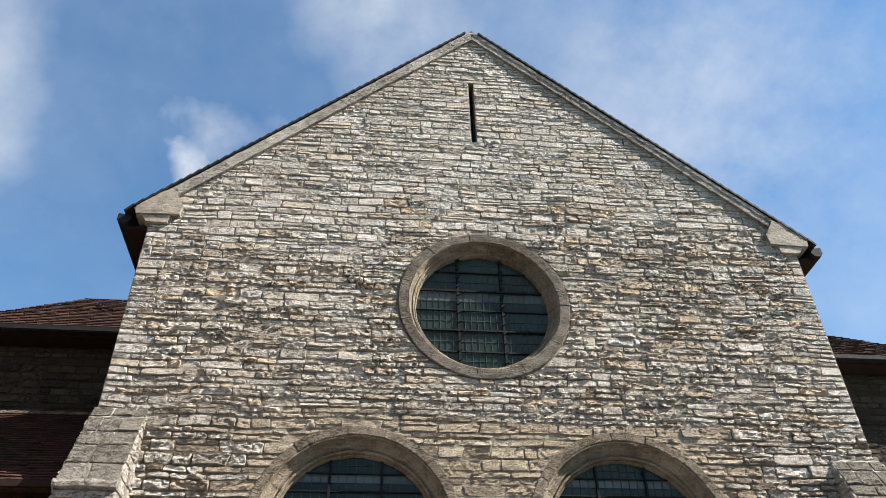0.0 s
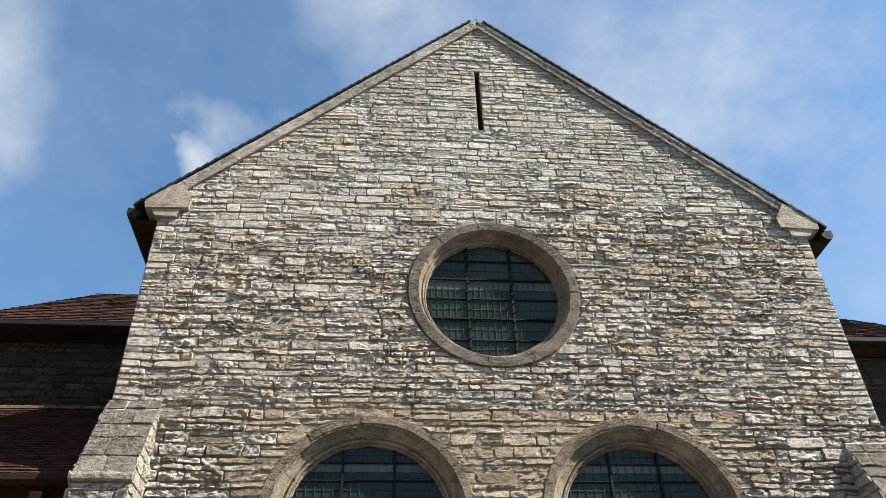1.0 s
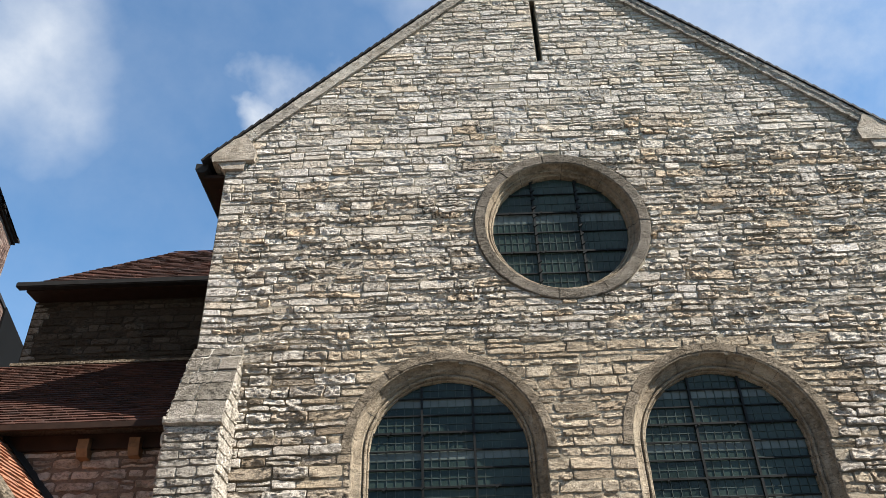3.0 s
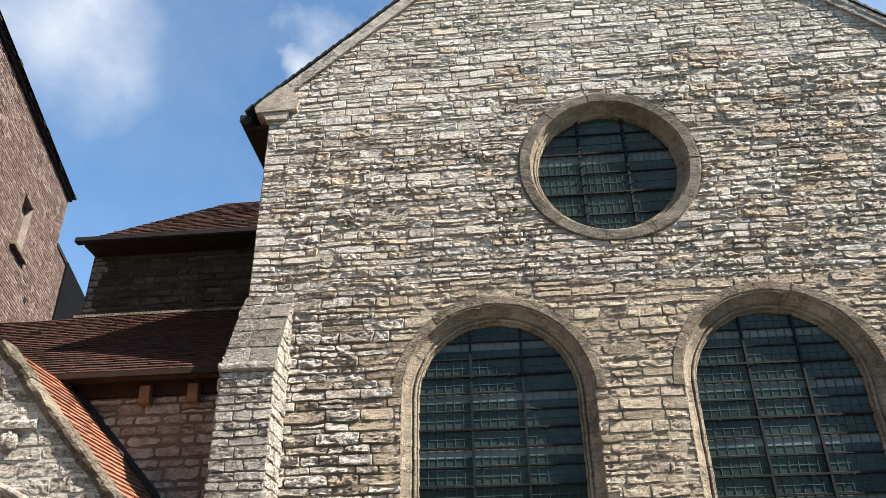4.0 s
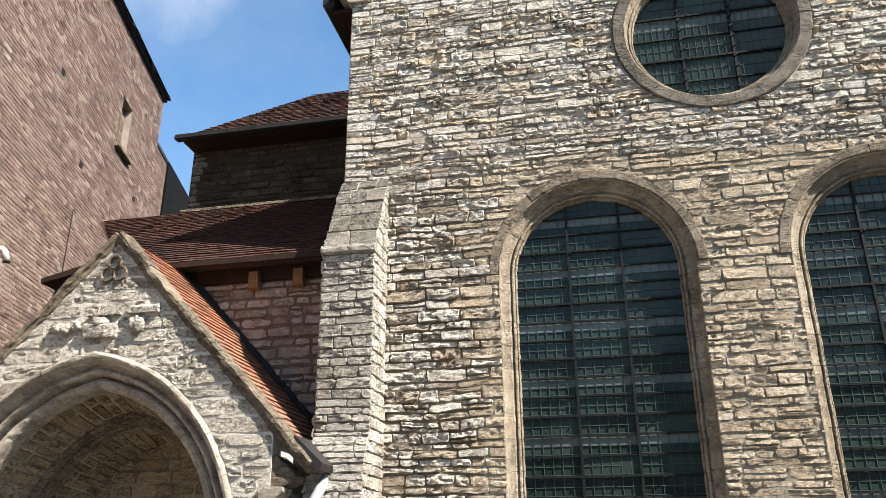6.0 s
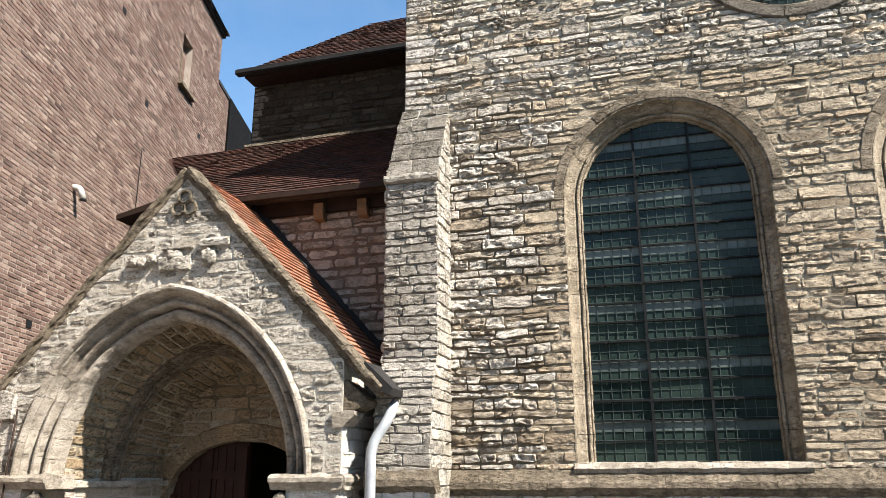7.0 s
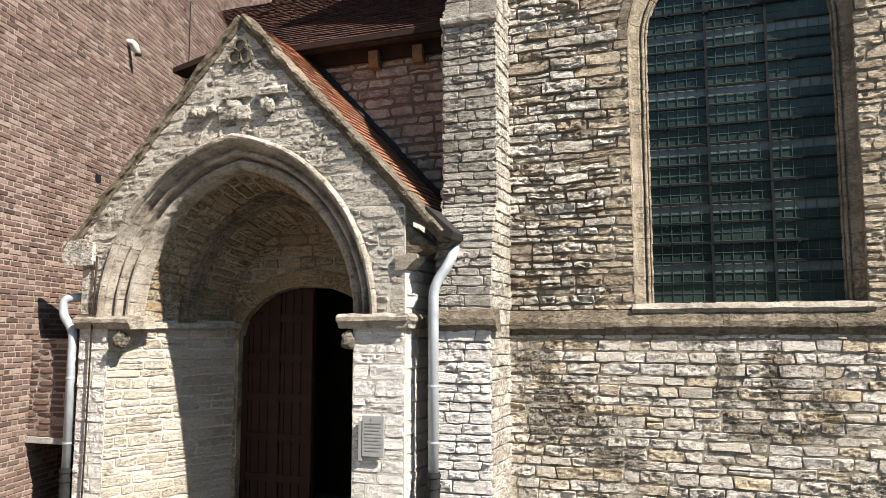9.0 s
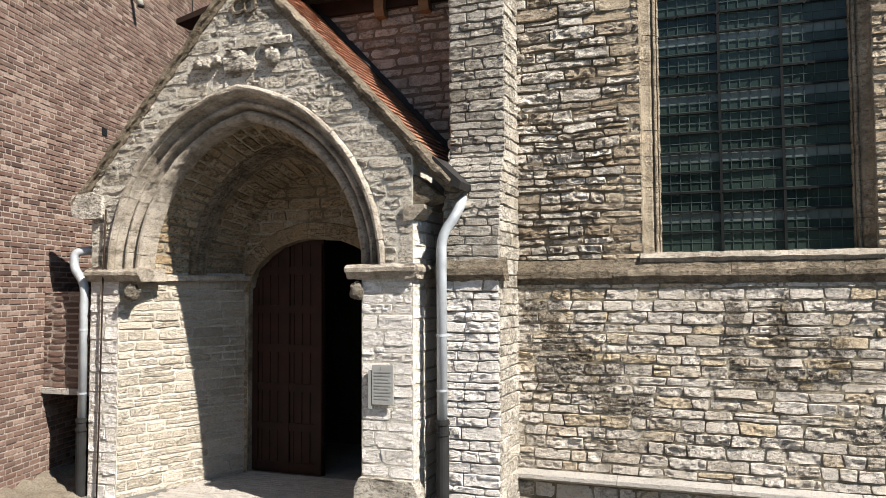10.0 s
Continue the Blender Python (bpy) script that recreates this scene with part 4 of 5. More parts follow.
# ---- side aisles ----
def aisle(side):
    """Upper block set back beside the nave, and on the left a lean-to roof before it."""
    x_in = LEFT if side < 0 else RIGHT
    x_out = -7.34 if side < 0 else 8.2
    a = thing("aisle", "side aisle of stone darkened for shade, with a hipped red-brown tile roof", "building", "side aisles")
    lo, hi = min(x_in, x_out), max(x_in, x_out)
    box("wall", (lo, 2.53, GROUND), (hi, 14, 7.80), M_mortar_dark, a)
    ch = plane((lo, 2.53, 0), (1, 0, 0))
    v_low = 6.6 if side < 0 else 4.0
    cells = lay_courses(lambda v: [(0, hi - lo)], v_low, 7.78, (0.07, 0.13), (0.14, 0.38))
    corner = [c for c in cells if side < 0 and c[0] < 0.05]
    if corner:
        stones("quoin", corner, ch, M_head, a, (0.010, 0.02), 0.010, 0.04, near=lambda u, v: True)
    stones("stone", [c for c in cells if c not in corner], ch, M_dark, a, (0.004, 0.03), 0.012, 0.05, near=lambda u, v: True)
    # hip roof
    e0, e1 = (x_out - 0.06, x_in) if side < 0 else (x_in, x_out + 0.25)
    ez = 7.90
    ridge_y, ridge_z = 4.05, 9.62 if side < 0 else 9.45
    up = np.array([0, ridge_y - 2.25, ridge_z - ez])
    ln = float(np.linalg.norm(up))
    w = e1 - e0
    hip = 1.45 / w
    trim = (lambda t: (hip * t, 1)) if side < 0 else (lambda t: (0, 1 - hip * t))
    ax = e0 + 1.45 if side < 0 else e1 - 1.45
    if side < 0:
        vs = [(e0, 2.25, ez), (e1, 2.25, ez), (e1, ridge_y, ridge_z), (ax, ridge_y, ridge_z), (e0, 14, ez), (ax, 14, ridge_z), (e1, 14, ridge_z)]
    else:
        vs = [(e1, 2.25, ez), (e0, 2.25, ez), (e0, ridge_y, ridge_z), (ax, ridge_y, ridge_z), (e1, 14, ez), (ax, 14, ridge_z), (e0, 14, ridge_z)]
    roof = link_mesh("roof", vs, [(0, 1, 2, 3), (4, 0, 3, 5), (3, 2, 6, 5)], M_tile, a, "brown-red tiled hip roof")
    sloped_tiles("roof_tile", (e0, 2.22, ez), (1, 0, 0), up, w, ln, M_tile, roof, (0.17, 0.11), trim)
    box("eaves_gutter", (e0 - 0.05, 2.10, ez - 0.075), (e1, 2.22, ez + 0.012), M_iron, a, "black eaves gutter", 0.015)
    box("soffit", (e0 + 0.06, 2.22, ez - 0.09), (e1, 2.54, ez - 0.04), M_dark_wood, a)
    return a


aisle(-1)
aisle(1)

lean = thing("lean_to", "low side building with a dark red tiled lean-to roof", "building")
LW = 0.42
box("wall", (-7.3, LW, 3.35), (LEFT, LW + 0.4, 5.05), M_mortar_red, lean)
box("wall", (-4.85, LW, GROUND), (LEFT, LW + 0.4, 3.35), M_mortar_red, lean)
cells = lay_courses(lambda v: [(-4.85 if v < 3.35 else -7.28, LEFT - 0.02)], 2.4, 4.80, (0.065, 0.14), (0.13, 0.40), 0.016, 0.8, 0.2)
stones("stone", cells, plane((0, LW, 0), (1, 0, 0)), M_pink, lean, (0.004, 0.02), 0.016, 0.03, 0.012, near=lambda u, v: u > -6.2)
up = np.array([0, 2.50 - 0.12, 6.78 - 4.98])
lean_roof = link_mesh("roof", [(-6.6, 0.14, 4.97), (LEFT, 0.14, 4.97), (LEFT, 2.52, 6.77), (-8.8, 2.52, 6.77)], [(0, 1, 2, 3)], M_tile, lean)
sloped_tiles("roof_tile", (-8.9, 0.12, 4.97), (1, 0, 0), up, 8.9 + LEFT, float(np.linalg.norm(up)), M_tile, lean_roof, (0.16, 0.10), lambda t: ((1.05 - t) * 0.43 + 0.02, 1))
box("eaves_board", (-6.65, 0.10, 4.925), (LEFT - 0.02, 0.15, 4.985), M_dark_wood, lean, "dark timber eaves board")
box("wall_plate", (-6.7, LW - 0.05, 4.80), (LEFT - 0.02, LW, 4.96), M_dark_wood, lean, "dark timber wall plate")
prism("flashing", [(2.44, 6.80), (2.535, 6.84), (2.535, 6.76), (2.44, 6.76)], -7.4, LEFT, "x", M_dress, lean, "grey mortar fillet")
for x in (-5.06, -4.54):
    prism("corbel", [(LW - 0.052, 4.90), (LW - 0.13, 4.88), (LW - 0.13, 4.78), (LW - 0.10, 4.70), (LW, 4.69), (LW, 4.79), (LW - 0.052, 4.79)], x - 0.055, x + 0.055, "x", M_beam, lean, "tan wooden bracket")
tube("waste_pipe", [(-4.08, LW - 0.08, 4.9), (-4.08, LW - 0.08, 2.6)], 0.03, M_dark_wood, lean, "thin dark rusty pipe")

# ---- porch ----
PC = -6.03          # middle of the porch
PY = -0.85          # its front face
P_APEX, P_RAKE = 4.90, 1.075
P_LEFT, P_RIGHT = -7.83, -4.18
IMPOST = 1.93
ARCH_C = 0.263
JAMB_L, JAMB_R = -7.46, -4.68
pface = plane((0, PY, 0), (1, 0, 0))
GA = -5.95          # gable's apex


def pointed(w, h_steps=25, centre=PC, spring=IMPOST):
    """A pointed arch with half width w, from the left foot to the right."""
    r = w + ARCH_C
    top = math.acos(ARCH_C / r)
    left = [(centre + ARCH_C - r * math.cos(a), spring + r * math.sin(a)) for a in np.linspace(0, top, h_steps)]
    return left + [(2 * centre - x, z) for x, z in left[::-1][1:]]


def arch_half(v, w):
    r = w + ARCH_C
    k = r * r - (v - IMPOST) ** 2
    return max(0.0, math.sqrt(k) - ARCH_C) if k > 0 else 0.0


def porch_region(v, widen=1.30):
    half = (P_APEX - v) / P_RAKE
    if half < 0.02:
        return []
    a, b = max(P_LEFT, GA - half), min(P_RIGHT, GA + half)
    if v < 2.62:
        a, b = P_LEFT, P_RIGHT
    s = [(a, b)]
    if v < IMPOST:
        return less(s, JAMB_L, JAMB_R)
    k = arch_half(v, widen)
    return less(s, PC - k, PC + k) if k else s


porch = thing("porch", "gabled pale limestone porch with a pointed moulded arch", "porch")
core_wall("front_wall", lambda v: porch_region(v, 1.525), GROUND - 0.1, P_APEX, pface, 0.32, M_mortar_light, porch, 0.03)
cells = lay_courses(lambda v: porch_region(v, 1.585), IMPOST + 0.06, P_APEX, (0.09, 0.16), (0.13, 0.38), 0.009, 0.6, 0.1)
stones("stone", cells, pface, M_porch, porch, (0.000, 0.012), 0.012, 0.024, 0.010, near=lambda u, v: True, sink=0.018, warp=0.03)
cells = lay_courses(lambda v: less(porch_region(v), JAMB_L, JAMB_R), GROUND, IMPOST - 0.10, (0.08, 0.15), (0.16, 0.42), 0.005, 0.4, 0.1)
stones("stone", cells, pface, M_pillar, porch, (0.000, 0.006), 0.010, 0.022, 0.006, near=lambda u, v: True, sink=0.013)
# backing behind the moulded stones
sweep("arch_core", pointed, [(1.53, -0.03), (1.47, -0.14), (1.39, -0.22), (1.29, -0.20), (1.28, -0.33)], pface, M_cope, porch)
# mouldings of the arch, from the hood inwards
segments("hood_stone", pointed, [(1.585, -0.01), (1.585, 0.02), (1.575, 0.038), (1.555, 0.048), (1.535, 0.042), (1.525, 0.02), (1.52, -0.02)], 15, pface, M_cope, porch, "projecting hood mould")
segments("order_stone", pointed, [(1.52, -0.01), (1.505, -0.015), (1.495, -0.06), (1.475, -0.105), (1.455, -0.115), (1.445, -0.09), (1.43, -0.07), (1.412, -0.07), (1.398, -0.09), (1.395, -0.15), (1.38, -0.19), (1.37, -0.20)], 19, pface, M_cope, porch, "moulded arch order")
# inner order in separate stones
for k in range(22):
    a0, a1 = k / 22 + 0.0007, (k + 1) / 22 - 0.0007
    prof = [(1.378, -0.20), (1.36, -0.15), (1.34, -0.125), (1.31, -0.12), (1.285, -0.135), (1.265, -0.17), (1.26, -0.24), (1.27, -0.34)]
    verts, faces, m = [], [], 5
    for w, o in prof:
        row = np.array(pointed(w))
        s = np.linspace(a0, a1, m) * (len(row) - 1)
        i = np.clip(s.astype(int), 0, len(row) - 2)
        pts = row[i] + (row[i + 1] - row[i]) * (s - i)[:, None]
        verts += [(p[0], p[1], o) for p in pts]
    for j in range(len(prof) - 1):
        faces += [(j * m + q, j * m + q + 1, (j + 1) * m + q + 1, (j + 1) * m + q) for q in range(m - 1)]
    link_mesh("arch_stone", worn(pface(np.array(verts)), 0.009), faces, M_cope, porch, "", False, True)
# imposts
for x0, x1 in ((P_LEFT - 0.03, JAMB_L + 0.30), (JAMB_R - 0.14, P_RIGHT + 0.05)):
    worn_prism("impost", [(PY + 0.34, IMPOST + 0.05), (PY - 0.035, IMPOST + 0.05), (PY - 0.075, IMPOST + 0.02), (PY - 0.075, IMPOST - 0.015), (PY - 0.05, IMPOST - 0.03), (PY - 0.02, IMPOST - 0.08), (PY + 0.34, IMPOST - 0.08)], x0, x1, "x", M_cope, porch, "worn projecting impost")
worn_prism("side_impost", [(P_RIGHT - 0.05, IMPOST + 0.05), (P_RIGHT + 0.035, IMPOST + 0.05), (P_RIGHT + 0.075, IMPOST + 0.02), (P_RIGHT + 0.075, IMPOST - 0.015), (P_RIGHT + 0.03, IMPOST - 0.07), (P_RIGHT - 0.05, IMPOST - 0.08)], PY - 0.06, LW, "y", M_cope, porch)
# jambs: splayed inside
IN_L, IN_R, BACK = -6.92, -5.05, 0.58
prism("left_jamb", [(P_LEFT + 0.02, PY + 0.012), (JAMB_L - 0.004, PY + 0.012), (IN_L - 0.004, BACK), (P_LEFT + 0.02, BACK)], GROUND - 0.05, IMPOST + 0.02, "z", M_mortar_light, porch)
prism("right_jamb", [(P_RIGHT, PY + 0.324), (JAMB_R - 0.06, PY + 0.324), (IN_R, BACK), (P_RIGHT, BACK)], GROUND - 0.05, 2.6, "z", M_mortar_light, porch)
d = np.array([IN_L - JAMB_L, BACK - PY, 0])
ln = float(np.linalg.norm(d))
ch_left = plane((JAMB_L, PY, 0), d)
cells = lay_courses(lambda v: [(0.0, ln)], GROUND, IMPOST - 0.06, (0.06, 0.13), (0.14, 0.42), 0.008, 0.6, 0.1)
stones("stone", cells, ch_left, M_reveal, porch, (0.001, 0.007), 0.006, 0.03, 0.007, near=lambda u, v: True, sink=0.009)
prism("inner_string", [(JAMB_L + 0.02, PY + 0.1), (JAMB_L + 0.09, PY + 0.1), (IN_L + 0.07, BACK), (IN_L - 0.02, BACK)], IMPOST - 0.07, IMPOST - 0.01, "z", M_cope, porch)
# right outer side of the porch
cells = lay_courses(lambda v: [(0.0, BACK - PY)], GROUND, 2.5, (0.10, 0.17), (0.18, 0.42), 0.012)
stones("stone", cells, plane((P_RIGHT, PY, 0), (0, 1, 0)), M_pillar, porch, (0.000, 0.010), 0.008, 0.03, 0.006, near=lambda u, v: u < 0.8, sink=0.006)
box("side_wall", (P_RIGHT - 0.3, PY + 0.324, IMPOST), (P_RIGHT - 0.002, LW, 3.0), M_mortar_light, porch)
box("side_wall", (P_LEFT + 0.002, PY + 0.324, IMPOST), (P_LEFT + 0.3, LW, 2.9), M_mortar_light, porch)


# vault: narrows from the front arch to the door wall
def vault_chart(a):
    """Along: metres from the front; up: 0 to 1 over the arch; out: into the porch."""
    y = PY + 0.32 + a[:, 0]
    w = 1.30 + (0.93 - 1.30) * a[:, 0] / (BACK - PY - 0.32) - a[:, 2]
    out = np.zeros((len(a), 3))
    r = w + ARCH_C
    top = np.arccos(ARCH_C / r)
    t = a[:, 1]
    left = t < 0.5
    ang = np.where(left, t * 2, (1 - t) * 2) * top
    x = ARCH_C - r * np.cos(ang)
    out[:, 0] = PC + np.where(left, x, -x)
    out[:, 1] = y
    out[:, 2] = IMPOST + r * np.sin(ang)
    return out


depth = BACK - PY - 0.32
gu, gv = np.meshgrid(np.linspace(-0.01, depth, 4), np.linspace(0, 1, 49))
idx = np.arange(gu.size).reshape(gu.shape)
link_mesh("vault", vault_chart(np.stack([gu.ravel(), gv.ravel(), np.full(gu.size, -0.005)], 1)), np.stack([idx[:-1, :-1], idx[:-1, 1:], idx[1:, 1:], idx[1:, :-1]], -1).reshape(-1, 4), M_mortar_mid, porch, "tan rubble vault")
cells = []
for a, b, c, dd, lo, hi in lay_courses(lambda v: [(0.0, depth)], 0, 4.1, (0.09, 0.13), (0.16, 0.34), 0.018):
    cells.append((a, b, c, dd, lo, hi))
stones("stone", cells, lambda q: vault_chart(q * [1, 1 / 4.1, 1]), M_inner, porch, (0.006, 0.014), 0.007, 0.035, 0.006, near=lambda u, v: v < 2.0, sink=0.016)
for at, size in ((0.44, 0.024), (0.50, 0.034), (0.56, 0.024)):
    rows = []
    for du, o in ((-size, 0.0), (-size, 0.04), (-size * 0.5, 0.055), (-size * 0.4, 0.085), (size * 0.4, 0.085), (size * 0.5, 0.055), (size, 0.04), (size, 0.0)):
        rows.append(vault_chart(np.stack([np.full(41, at + du), np.linspace(0, 1, 41), np.full(41, o)], 1)))
    faces = [(j * 41 + i, j * 41 + i + 1, (j + 1) * 41 + i + 1, (j + 1) * 41 + i) for j in range(7) for i in range(40)]
    link_mesh("rib", np.concatenate(rows), faces, M_dress, porch, "moulded stone rib")

# door wall
DX, DW, DS, DH = -5.98, 0.90, 1.70, 0.64


def door_half(v, w=DW, h=DH):
    if v < DS:
        return w
    k = 1 - ((v - DS) / h) ** 2
    return w * math.sqrt(k) if k > 0 else 0.0


def door_wall(v, grow=0.0):
    s = [(-7.2, -4.6)]
    k = door_half(v, DW + grow, DH + grow)
    return less(s, DX - k, DX + k) if k else s


bface = plane((0, BACK, 0), (1, 0, 0))
core_wall("door_wall", lambda v: door_wall(v), GROUND, 3.9, bface, 0.35, M_mortar_mid, porch, 0.03)
cells = lay_courses(lambda v: door_wall(v, 0.20 if v > 1.2 else 0.0), GROUND, 3.7, (0.08, 0.14), (0.16, 0.40), 0.014)
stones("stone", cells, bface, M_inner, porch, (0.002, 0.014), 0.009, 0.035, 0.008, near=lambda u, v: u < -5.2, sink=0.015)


def door_arc(r):
    return [(DX - (DW + r) * math.cos(a), DS + (DH + r) * math.sin(a)) for a in np.linspace(0, math.pi, 41)]


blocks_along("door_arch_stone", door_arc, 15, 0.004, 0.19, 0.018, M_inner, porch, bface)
box("porch_floor", (P_LEFT, PY - 0.05, GROUND - 0.1), (P_RIGHT, BACK + 1.5, GROUND + 0.012), M_ground, porch)
vs, fs = [], []
for i in range(22):
    for j in range(20):
        x, y = -7.2 + i * 0.115 + (j % 2) * 0.05, PY + 0.0 + j * 0.075
        k = len(vs)
        z = GROUND + 0.022 + rng.normal(0, 0.0015)
        vs += [(x, y, z), (x + 0.105, y, z), (x + 0.105, y + 0.066, z), (x, y + 0.066, z), (x - 0.004, y - 0.004, z - 0.012), (x + 0.109, y - 0.004, z - 0.012), (x + 0.109, y + 0.07, z - 0.012), (x - 0.004, y + 0.07, z - 0.012)]
        fs += [tuple(k + q for q in f) for f in ((0, 1, 2, 3), (4, 5, 1, 0), (5, 6, 2, 1), (6, 7, 3, 2), (7, 4, 0, 3))]
link_mesh("small_pavers", vs, fs, M_paver, porch, "small pale paving setts", kind="stuff")
# room behind the door, its shade painted as near-black walls
room = tagged(new("entrance_room"), "room behind the open door leaf, its shade painted near-black", "room", kind="structure")
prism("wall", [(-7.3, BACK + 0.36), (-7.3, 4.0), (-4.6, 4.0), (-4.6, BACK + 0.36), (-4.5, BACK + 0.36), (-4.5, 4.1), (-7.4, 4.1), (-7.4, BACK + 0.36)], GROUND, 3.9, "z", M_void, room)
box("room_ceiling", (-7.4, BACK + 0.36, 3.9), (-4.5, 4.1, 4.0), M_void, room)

# the closed leaf
leaf = tagged(new("door_1"), "red-brown panelled wooden door leaf, closed, beside an open one", "door", kind="structure")
LX0, LX1, LY = DX - DW - 0.02, DX + 0.03, BACK + 0.12


def leaf_region(v):
    k = door_half(v, DW + 0.02, DH + 0.02)
    a, b = max(LX0, DX - k), min(LX1, DX + k)
    return [(a, b)] if b - a > 0.02 else []


panel = core_wall("leaf", leaf_region, GROUND + 0.02, DS + DH, plane((0, LY, 0), (1, 0, 0)), 0.05, M_door, leaf, 0.04)
for z in np.linspace(GROUND + 0.10, DS + 0.28, 6):
    a, b = leaf_region(z)[0]
    box("rail", (a, LY - 0.03, z - 0.045), (b, LY - 0.002, z + 0.045), M_door, panel, "", 0.006)
for x in (LX0 + 0.05, (LX0 + LX1) / 2, LX1 - 0.05):
    top = max(v for v in np.arange(0, 2.3, 0.02) if leaf_region(v) and leaf_region(v)[0][0] < x - 0.04 and leaf_region(v)[0][1] > x + 0.03)
    box("stile", (x - 0.045, LY - 0.034, GROUND + 0.03), (x + 0.045, LY - 0.003, top), M_door, panel, "", 0.006)
for x in np.linspace(LX0 + 0.1, LX1 - 0.1, 8):
    top = max([v for v in np.arange(0, 2.3, 0.02) if leaf_region(v)[0][0] < x - 0.05] + [0.1])
    box("board", (x - 0.042, LY - 0.012, GROUND + 0.04), (x + 0.042, LY + 0.001, top), M_door, panel, "", 0.004)

# roof of the porch
proof = thing("porch_roof", "steep orange clay tile roof behind the porch gable", "roof")
for side in (-1, 1):
    x = P_RIGHT + 0.10 if side > 0 else P_LEFT - 0.10
    z = P_APEX + 0.03 - P_RAKE * abs(x - GA)
    up = np.array([GA - x, 0, P_APEX + 0.03 - z])
    ln = float(np.linalg.norm(up))
    slope = link_mesh("slope", [(x, PY + 0.05, z), (x, LW, z), (GA, LW, P_APEX + 0.03), (GA, PY + 0.05, P_APEX + 0.03)], [(0, 1, 2, 3)], M_tile_orange, proof)
    if side > 0:
        sloped_tiles("roof_tile", (x, PY + 0.06, z), (0, 1, 0), up, LW - PY - 0.07, ln, M_tile_orange, slope, (0.15, 0.085), near=lambda a, b: b < 2.6)
    else:
        sloped_tiles("roof_tile", (x, LW, z), (0, -1, 0), up, LW - PY - 0.07, ln, M_tile_orange, slope, (0.15, 0.085))
    # lead soaker at the wall
    n = Vector((side * P_RAKE, 0, 1)).normalized()
    a, b = Vector((x, LW - 0.02, z)), Vector((GA, LW - 0.02, P_APEX + 0.03))
    vs = [tuple(p + n * h + Vector((0, y, 0))) for p in (a, b) for h, y in ((0.03, -0.06), (0.04, -0.06), (0.08, 0.01), (0.0, 0.01))]
    link_mesh("flashing", vs, [(0, 1, 5, 4), (1, 2, 6, 5), (2, 3, 7, 6)], M_slate, proof, "dark lead flashing")
# coping of the porch gable
for side in (-1, 1):
    d = Vector((side, 0, -P_RAKE)).normalized()
    n = Vector((side * P_RAKE, 0, 1)).normalized()
    start = Vector((GA, PY, P_APEX - 0.005))
    run = 2.10 / abs(d.x)
    for k in range(6):
        a, b = start + d * (run * k / 6), start + d * (run * (k + 1) / 6 - 0.006)
        if k == 0:
            a = a - d * 0.02
        lift = rng.normal(0, 0.005)
        prof = [(-0.015, -0.03), (-0.02, 0.012), (-0.045, 0.022), (-0.052, 0.055), (-0.03, 0.075), (0.13, 0.08), (0.14, -0.03)]
        worn_run("coping_stone", a, b, n, [(y, h + lift) for y, h in prof], M_dress, porch, "", 0.020)
worn_prism("kneeler", [(P_LEFT - 0.24, 2.56), (P_LEFT - 0.20, 2.52), (P_LEFT + 0.16, 2.50), (P_LEFT + 0.16, 2.74), (P_LEFT + 0.02, 2.79), (P_LEFT - 0.22, 2.76), (P_LEFT - 0.25, 2.68)], PY - 0.05, PY + 0.24, "y", M_porch, porch, "projecting stone block at the gable's foot", 0.014)
worn_prism("kneeler", [(P_RIGHT - 0.03, 2.50), (P_RIGHT + 0.10, 2.50), (P_RIGHT + 0.19, 2.54), (P_RIGHT + 0.22, 2.59), (P_RIGHT + 0.02, 2.77), (P_RIGHT - 0.03, 2.77)], PY + 0.01, PY + 0.26, "y", M_dress, porch, "projecting stone block at the gable's foot", 0.016)
worn_prism("corbel", [(P_RIGHT - 0.08, 2.36), (P_RIGHT + 0.03, 2.37), (P_RIGHT + 0.12, 2.46), (P_RIGHT + 0.12, 2.495), (P_RIGHT - 0.08, 2.495)], PY - 0.03, PY + 0.20, "y", M_cope, porch, "small moulded corbel", 0.012)
# carved trefoil, worn carving, corbel heads
bm = bmesh.new()
for k in range(3):
    w = math.radians(90 + 120 * k)
    cx, cz = GA + 0.075 * math.cos(w), 4.56 + 0.075 * math.sin(w)
    for i in range(20):
        p, q = 2 * math.pi * i / 20, 2 * math.pi * (i + 1) / 20
        ring_v = []
        for ang in (p, q):
            ring_v.append([bm.verts.new((cx + r * math.cos(ang), PY - o, cz + r * math.sin(ang))) for r, o in ((0.082, 0.0), (0.078, 0.035), (0.060, 0.035), (0.052, -0.01))])
        for j in range(3):
            bm.faces.new((ring_v[0][j], ring_v[1][j], ring_v[1][j + 1], ring_v[0][j + 1]))
bmesh.ops.recalc_face_normals(bm, faces=bm.faces)
part("trefoil", bm, M_dress, porch, "carved trefoil in the gable")


def lump(name, centre, size, material, parent, label="", seed=0):
    bm = bmesh.new()
    bmesh.ops.create_icosphere(bm, subdivisions=3, radius=1)
    for v in bm.verts:
        k = 1 + 0.45 * (noise.noise(v.co * 1.9 + Vector((seed, 2, 5))) + 0.5 * noise.noise(v.co * 4.5 + Vector((seed, 9, 1))))
        v.co = Vector(centre) + Vector([c * s * k for c, s in zip(v.co, size)])
    return part(name, bm, material, parent, label, True)


